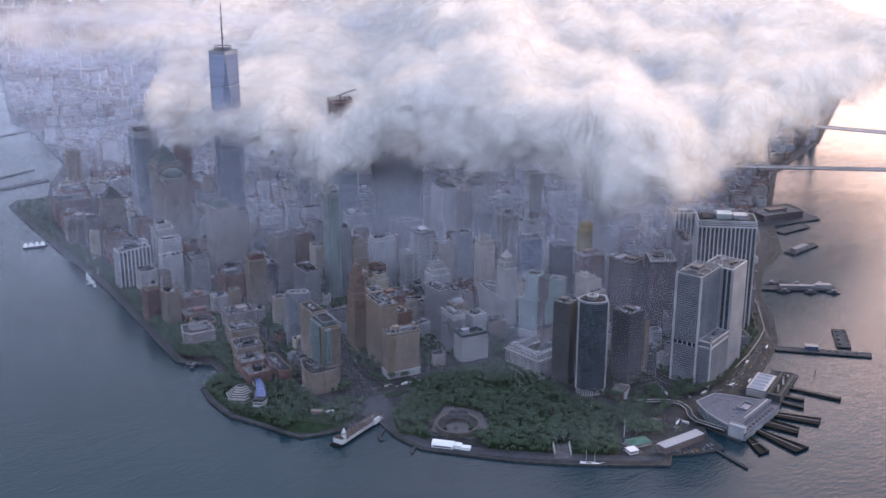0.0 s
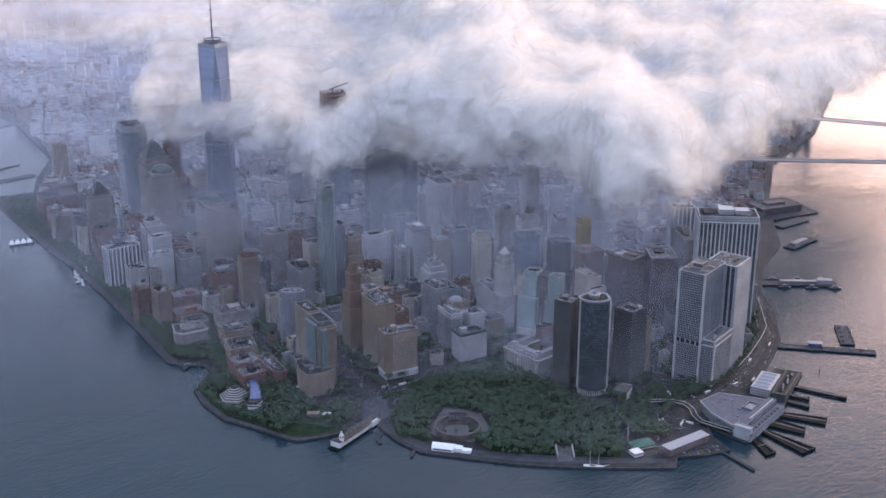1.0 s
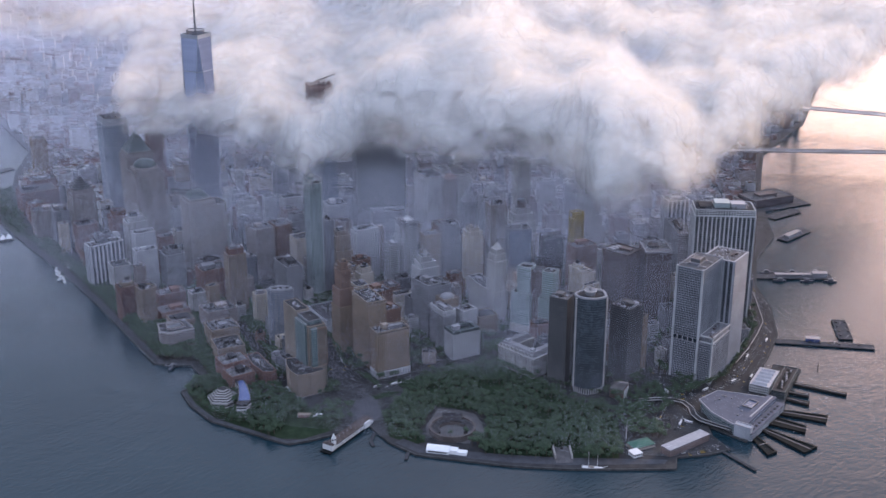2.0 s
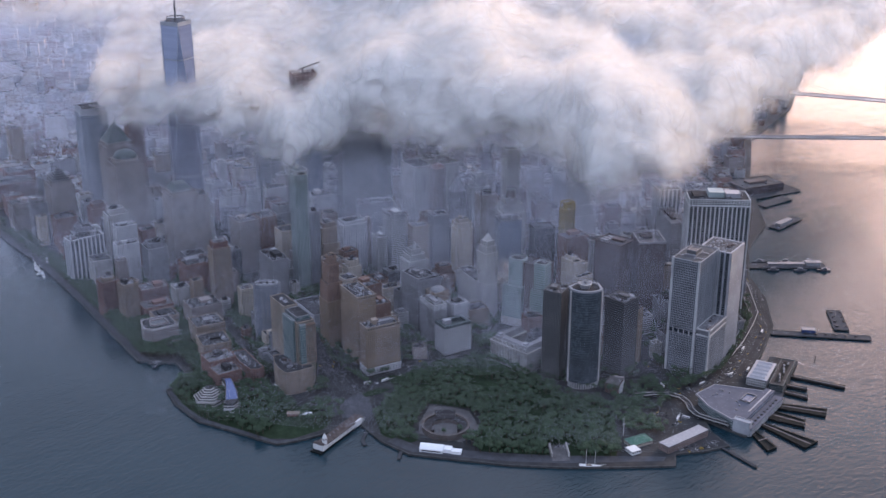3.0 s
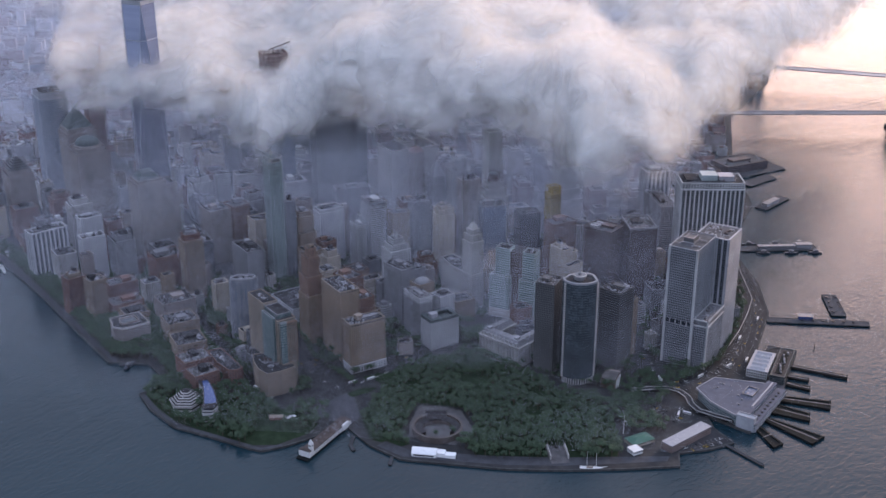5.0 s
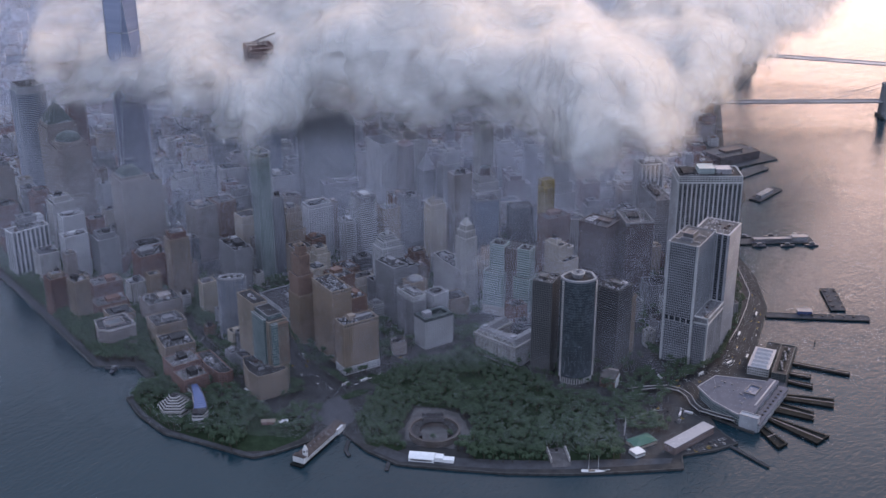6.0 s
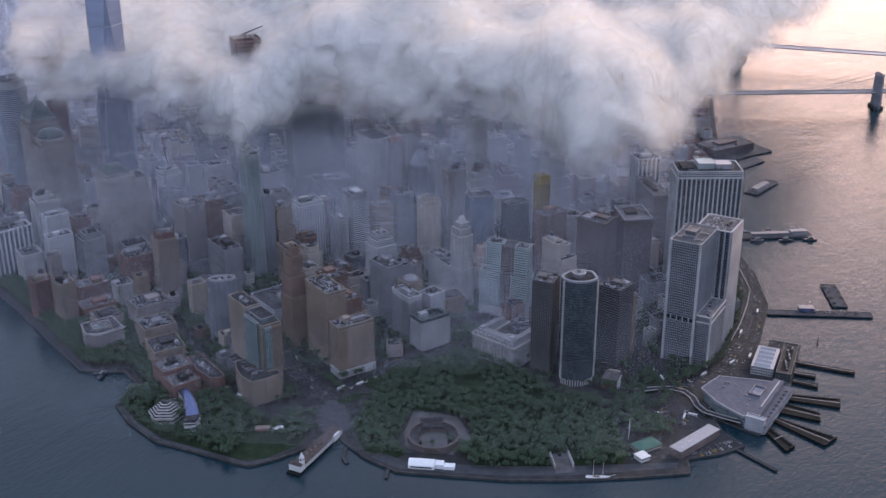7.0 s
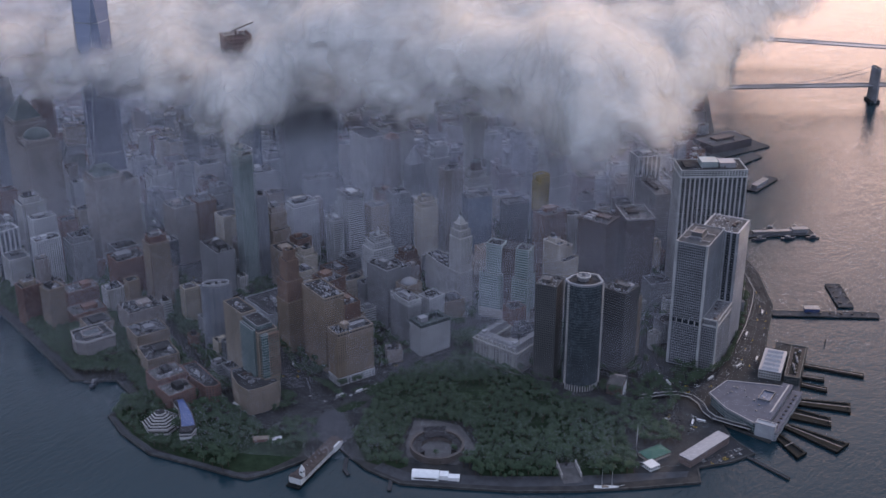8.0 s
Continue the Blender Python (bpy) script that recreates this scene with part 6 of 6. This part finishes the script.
def bank_density(U, V, Z):
    s, top = bank_top(U, V)
    form = np.minimum((top - Z) / 42, (Z - CLOUD_BASE + 12) / 44)
    form = np.minimum(form, (s + 10) / 75)
    hidden = (Z < top - 95) & (s > 190)
    return grained(np.clip(form, -2.5, 1.2), np.column_stack([U, V, Z * 1.25])), hidden


def leaf(ob, u, z, v, cell, lean, dens, most, fade):
    """One leaf of vapour across the view, its strength by the density there, lit by the density's slope."""
    nu, nz = len(u), len(z)
    U, Z = [q.ravel() for q in np.meshgrid(u, z)]
    V = v + lean * (Z - z[0])
    d, hidden = dens(U, V, Z)
    near = dens(U, V + 9, Z)[0]
    gz, gu = np.gradient(d.reshape(nz, nu), cell)
    gv = (near - d) / 9
    gz = gz - lean * gv.reshape(nz, nu)
    slope = -(np.outer(gu.ravel(), np.r_[ASIDE, 0]) + np.outer(gv, np.r_[AHEAD, 0]) + np.outer(gz.ravel(), (0, 0, 1)))
    slope = slope * 46 + np.r_[AHEAD * 0.1, 1.5]
    slope /= np.linalg.norm(slope, axis=1)[:, None]
    alpha = np.clip(d * 0.6, 0, most) * fade(U, V, Z) * ~hidden
    m = leaf_mesh(np.column_stack([HOME + np.outer(V, AHEAD) + np.outer(U, ASIDE), Z]), alpha, slope, nu, nz)
    if m:
        part("wisp", m, VAPOUR, ob)


def vapour_slices(ob):
    """The bank as fine leaves of vapour, one behind the other."""
    v = 1720.0
    while v < 4200:
        cell = 8.0 * v / 1900
        lo, hi = -1500 * v / 3600 - 560, min(1400, v * 0.47)

        def fade(U, V, Z):
            return np.clip(np.minimum(U - lo, hi - U) / 160, 0, 1) * np.clip((Z - 190) / 20, 0, 1) * western_veil(U, V)

        leaf(ob, np.arange(lo, hi, cell), np.arange(190, 500 + 0.04 * (v - 1800), cell), v, cell, 0.6, bank_density, 0.62, fade)
        v += 24 * (v / 1900) ** 1.5


def leaf_mesh(pts, alpha, slope, nu, nz):
    """The part of a leaf where there is vapour at all."""
    idx = np.arange(nu * nz).reshape(nz, nu)
    quads = np.stack([idx[:-1, :-1], idx[:-1, 1:], idx[1:, 1:], idx[1:, :-1]], -1).reshape(-1, 4)
    quads = quads[alpha[quads].max(axis=1) > 0.012]
    if not len(quads):
        return None
    used = np.unique(quads)
    place = np.zeros(nu * nz, dtype=np.int32)
    place[used] = np.arange(len(used))
    quads = place[quads]
    m = bpy.data.meshes.new("wisp")
    m.vertices.add(len(used))
    m.vertices.foreach_set("co", pts[used].astype(np.float32).ravel())
    m.loops.add(quads.size)
    m.loops.foreach_set("vertex_index", quads.astype(np.int32).ravel())
    m.polygons.add(len(quads))
    m.polygons.foreach_set("loop_start", np.arange(0, quads.size, 4, dtype=np.int32))
    m.update(calc_edges=True)
    m.attributes.new("depth", "FLOAT", "POINT").data.foreach_set("value", alpha[used].astype(np.float32))
    m.attributes.new("slope", "FLOAT_VECTOR", "POINT").data.foreach_set("vector", slope[used].astype(np.float32).ravel())
    return m


def cloud_bank():
    ob = thing("cloud_bank", "thick white bank of low cloud drifting over the towers", "cloud", kind="stuff")
    vapour_slices(ob)


cloud_bank()


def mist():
    """Haze stand-in: fine sky-tilted ribbons set across the view, thicker farther up the island."""
    blocks, faces = [], []
    nu, count = 24, 0
    rng = np.random.default_rng(8)
    strip_faces = np.stack([np.arange(nu - 1), np.arange(1, nu), nu + np.arange(1, nu), nu + np.arange(nu - 1)], 1)
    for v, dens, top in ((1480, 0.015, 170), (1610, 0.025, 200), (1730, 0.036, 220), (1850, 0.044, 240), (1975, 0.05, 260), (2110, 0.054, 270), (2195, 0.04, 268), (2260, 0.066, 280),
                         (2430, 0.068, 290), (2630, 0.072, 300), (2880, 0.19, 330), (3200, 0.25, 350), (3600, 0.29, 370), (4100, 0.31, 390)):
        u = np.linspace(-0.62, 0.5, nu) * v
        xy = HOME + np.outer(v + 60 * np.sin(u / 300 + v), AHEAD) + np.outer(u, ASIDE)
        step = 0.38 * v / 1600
        clear = np.interp(u / v, [-0.62, -0.42, -0.1, 0.03, 0.15, 0.2, 0.24, 0.29, 0.5], [0.0, 0.55, 0.95, 1.0, 1.75, 1.3, 0.35, 0.06, 0.0]) ** (1 if v < 2700 else 0.5)   # haze weights set by place across the view, least over the river
        river = np.interp(u / v, [-0.32, -0.2, 0.2, 0.3], [1.0, 0.0, 0.0, 1.0])   # faded near the water so the sheets' feet leave no lines
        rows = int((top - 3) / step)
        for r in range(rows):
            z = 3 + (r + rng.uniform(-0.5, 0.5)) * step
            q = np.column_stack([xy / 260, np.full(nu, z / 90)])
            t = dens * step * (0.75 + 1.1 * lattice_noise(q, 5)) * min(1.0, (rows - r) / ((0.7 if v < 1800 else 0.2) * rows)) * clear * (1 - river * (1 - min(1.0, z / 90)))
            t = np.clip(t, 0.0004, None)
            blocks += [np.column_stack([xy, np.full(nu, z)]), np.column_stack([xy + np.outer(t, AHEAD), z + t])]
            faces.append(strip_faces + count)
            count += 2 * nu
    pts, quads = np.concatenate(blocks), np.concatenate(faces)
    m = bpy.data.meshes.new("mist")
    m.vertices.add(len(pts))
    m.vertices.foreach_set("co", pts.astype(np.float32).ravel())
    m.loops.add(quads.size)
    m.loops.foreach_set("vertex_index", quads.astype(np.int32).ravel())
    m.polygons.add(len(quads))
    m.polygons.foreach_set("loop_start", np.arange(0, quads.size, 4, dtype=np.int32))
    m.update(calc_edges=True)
    n = Nodes("haze_ribbon")
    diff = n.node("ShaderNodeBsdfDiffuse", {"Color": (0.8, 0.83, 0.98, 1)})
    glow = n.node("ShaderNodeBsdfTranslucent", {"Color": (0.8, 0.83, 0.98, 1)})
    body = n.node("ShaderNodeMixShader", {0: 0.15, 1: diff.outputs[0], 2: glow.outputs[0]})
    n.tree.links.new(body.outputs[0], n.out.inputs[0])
    tagged(part("mist", m, n.mat), "fine ribbons that stand in for blue-grey haze between the towers", "mist", kind="stuff")


def scrap(label, x, y, z, r):
    """A small drifting scrap of cloud."""
    ob = thing("cloud_scrap", label, "cloud")
    at = np.array((x, y)) - HOME
    u0, v0 = at @ ASIDE, at @ AHEAD

    def dens(U, V, Z):
        far = np.sqrt(((U - u0) / 1.25) ** 2 + (V - v0) ** 2 + ((Z - z) * 1.15) ** 2) / r
        return grained(np.clip(0.75 - 1.1 * far, -2.5, 1), np.column_stack([U, V, Z]) * 1.6), np.zeros(U.size, dtype=bool)

    for k in range(-4, 5):
        leaf(ob, np.arange(u0 - 2 * r, u0 + 2 * r, 3), np.arange(z - 1.6 * r, z + 1.6 * r, 3), v0 + k * r * 0.3, 3, 0.4, dens, 0.13, lambda U, V, Z: 1.0)


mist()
scrap("small rosy scrap of cloud beside a stone tower", 346, 200, 86, 40)

# ---- trees ----
def leaf_material():
    n = Nodes("dark_foliage")
    r = n.node("ShaderNodeObjectInfo").outputs["Random"]
    isl = n.node("ShaderNodeNewGeometry").outputs["Random Per Island"]
    crown = n.ramp(n.noise(0.075, 2), (0.022, 0.045, 0.028), (0.058, 0.098, 0.05), (0.35, 0.65))
    col = n.mix(0.5, n.ramp(r, (0.022, 0.046, 0.03), (0.054, 0.094, 0.05), (0, 1)), crown)
    col = n.mix(0.35, col, n.ramp(isl, (0.018, 0.038, 0.022), (0.062, 0.1, 0.046), (0, 1)))
    n.set(Base_Color=col, Roughness=0.75)
    return n.mat


LEAF = leaf_material()
BARK = simple("tree_bark", (0.09, 0.07, 0.055), 0.9, scale=1.2)


def tree_shapes(seed, height, spread, clumps=34):
    """A trunk with limbs, and a ragged crown of many small leaf clumps."""
    rng = random.Random(seed)
    trunk, crown = Shape(), Shape()
    trunk.tube(0, 0, 0, height * 0.45, spread * 0.06, spread * 0.04, 7)
    lobes = []
    for k in range(7):
        a = 2 * math.pi * k / 7 + rng.uniform(-0.4, 0.4)
        r = spread * rng.uniform(0.35, 0.62) * (0 if k == 6 else 1)
        tip = (r * math.cos(a), r * math.sin(a), height * rng.uniform(0.55, 0.78) + (height * 0.1 if k == 6 else 0))
        trunk.beam((0, 0, height * 0.38), tip, spread * 0.035)
        lobes.append((tip, spread * rng.uniform(0.34, 0.5)))
    for (lx, ly, lz), r in lobes:
        for _ in range(clumps):
            d = Vector((rng.gauss(0, 1), rng.gauss(0, 1), rng.gauss(0.45, 0.7))).normalized()
            c = Vector((lx, ly, lz)) + d * r * rng.uniform(0.55, 1.08)
            s = spread * rng.uniform(0.07, 0.15)
            n = (d + Vector((rng.uniform(-0.6, 0.6), rng.uniform(-0.6, 0.6), rng.uniform(0.0, 0.9)))).normalized()
            u = n.orthogonal().normalized()
            w = n.cross(u)
            pts = [c + (u * math.cos(t) + w * math.sin(t)) * s * rng.uniform(0.7, 1.2) for t in (0.2, 1.4, 2.6, 3.9, 5.1)]
            crown.add([tuple(p) for p in pts] + [tuple(c + n * s * 0.5)], [(i, (i + 1) % 5, 5) for i in range(5)])
    return trunk, crown


def planting():
    rng = random.Random(33)
    protos = []
    for k, (h, w) in enumerate(((15, 6.2), (12, 5.2), (17, 7.0), (10, 4.2))):
        ob = thing("tree", "leafy dark green park tree", "tree", 0, 0, LAND, 0, "park trees")
        t, c = tree_shapes(k + 1, h, w)
        part("trunk", t, BARK, ob)
        part("crown", c, LEAF, ob)
        protos.append(ob)
    fields = [([(-85, 60), (-53, 112), (22, 148), (86, 174), (149, 150), (200, 126), (212, 81), (200, 5), (188, -57), (208, -93), (168, -150), (120, -198), (96, -208), (58, -184), (18, -128), (-26, -70), (-20, -30), (22, -30), (44, 0), (55, 28), (28, 82), (-4, 68), (-48, 44), (-64, 20)], 7.4),
              ([(190, -112), (236, -125), (240, -148), (214, -168), (212, -212), (190, -222), (160, -185)], 6.5),
              ([(228, 122), (268, 92), (284, 140), (256, 182), (226, 172)], 6.5), ([(286, -112), (330, -112), (350, -140), (352, -160), (338, -172), (300, -158)], 8.0), ([(196, 150), (222, 150), (215, 172), (190, 178)], 6.5),
              ([(-208, 401), (-172, 422), (-165, 381), (-214, 352), (-222, 300), (-185, 290), (-166, 252), (-150, 225), (-178, 196), (-208, 190), (-213, 247), (-226, 312)], 7.0),
              ([(-133, 293), (-105, 288), (-100, 249), (-118, 224), (-150, 245)], 7.5), ([(-200, 250), (-160, 300), (-120, 262), (-112, 214), (-140, 214), (-166, 214)], 9.5), ([(-78, 236), (-40, 226), (-26, 250), (-50, 262)], 7.0), ([(-113, 207), (-79, 203), (-60, 175), (-89, 144), (-124, 153), (-138, 185)], 7.5),
              ([(-40, 614), (-24, 596), (-94, 477), (-148, 390), (-157, 414), (-103, 518)], 8.0),
              ([(-37, 1226), (-69, 1001), (-105, 822), (-144, 654), (-173, 530), (-150, 500), (-132, 520), (-108, 646), (-74, 814), (-38, 994), (-5, 1218)], 6.6),
              ([(33, 1596), (118, 1596), (32, 1385), (-14, 1262), (-30, 1276)], 11.0)]
    gaps = [(-9, 14, 36), (34, 44, 14), (14, 60, 10), (52, -148, 24), (128, 60, 26), (110, -60, 15), (150, -215, 20), (160, -30, 14), (60, 120, 14)]
    spots = []
    for poly, gap in fields:
        xs, ys = [p[0] for p in poly], [p[1] for p in poly]
        tries = int(abs(area(poly)) / (gap * gap) * 9)
        mine = []
        for _ in range(tries):
            x, y = rng.uniform(min(xs), max(xs)), rng.uniform(min(ys), max(ys))
            if not inside(x, y, poly) or any(math.hypot(x - a, y - b) < r for a, b, r in gaps) or not free(x, y, 0, 5, 5, 1.0):
                continue
            if all((x - a) ** 2 + (y - b) ** 2 > gap * gap for a, b in mine):
                mine.append((x, y))
        spots += mine
    spots += [(-22, 6), (-2, -8)]   # two trees in the court of the fort
    curve = [(209, 140), (232, 85), (236, 20), (244, -45), (274, -105), (316, -154)]
    quay = [(356, -184), (434, -190), (534, -162), (659, -117)]
    for pts, off in ((curve, 9), (curve, -9), (quay, 14), ([(2, 190), (24, 300), (70, 382), (112, 490)], 15), ([(2, 190), (24, 300), (70, 382), (112, 490)], -16)):
        for (ax, ay), (bx, by) in zip(pts, pts[1:]):
            d = Vector((bx - ax, by - ay))
            n = Vector((-d.y, d.x)).normalized() * off
            for i in range(int(d.length / 11)):
                p = Vector((ax - 12, ay)) + d * (i * 11 / d.length) + n
                if free(p.x, p.y, 0, 4, 4, 0.5) or off < 0:
                    spots.append((p.x, p.y))
    lanes = [(Vector(a), Vector(b), width / 2 + 2) for pts, width, z in ROADS for a, b in zip(pts, pts[1:])]

    def clear_of_roads(x, y):
        for a, b, half in lanes:
            d = b - a
            t = max(0.0, min(1.0, (Vector((x, y)) - a).dot(d) / d.length_squared))
            if (Vector((x, y)) - a - d * t).length < half:
                return False
        return True

    for x0, x1, y0, y1, tries in ((-185, 30, 290, 960, 5200), (30, 380, 190, 900, 3000), (380, 700, -120, 500, 900), (228, 380, -180, 80, 260)):   # courts and pavements
        grown = {}
        for _ in range(tries):
            x, y = rng.uniform(x0, x1), rng.uniform(y0, y1)
            cell = (int(x // 7), int(y // 7))
            if cell in grown or not inside(x - 11, y - 4, SHORE) or not free(x, y, 0, 3, 3, 1.2) or not clear_of_roads(x, y):
                continue
            grown[cell] = True
            spots.append((x, y))
    spots.sort(key=lambda q: q[0] + q[1])
    first = [True] * 4
    rest = []
    for i, (x, y) in enumerate(spots):
        if i >= 300:
            rest.append((x, y))
            continue
        k = rng.choices(range(4), (4, 4, 2, 2))[0]
        sc = rng.uniform(0.8, 1.2)
        m = pose(x * SIZE, y * SIZE, LAND * SIZE, 0, 0, rng.uniform(0, 360))
        if first[k]:
            protos[k].matrix_basis = m @ Matrix.Scale(SIZE, 4)
            first[k] = False
        else:
            o = copy_thing(protos[k], m)
            o.scale = [SIZE * sc] * 3
    grove = thing("grove", "dense dark green trees of the park and streets", "trees", kind="stuff")
    trunks, crowns = Shape(), Shape()
    ready = [tree_shapes(60 + k, h, w, 20) for k, (h, w) in enumerate(((15, 6.2), (12, 5.2), (16, 6.6)))]
    for x, y in rest:
        t, c = rng.choice(ready)
        a, sc = rng.uniform(0, 6.3), rng.uniform(0.8, 1.2)
        ca, sa = math.cos(a) * sc, math.sin(a) * sc
        for src, dst in ((t, trunks), (c, crowns)):
            dst.add([(x + ca * p[0] - sa * p[1], y + sa * p[0] + ca * p[1], LAND + p[2] * sc) for p in src.v], src.f)
    part("trunk", trunks, BARK, grove)
    part("foliage", crowns, LEAF, grove)
    return len(spots)


planting()
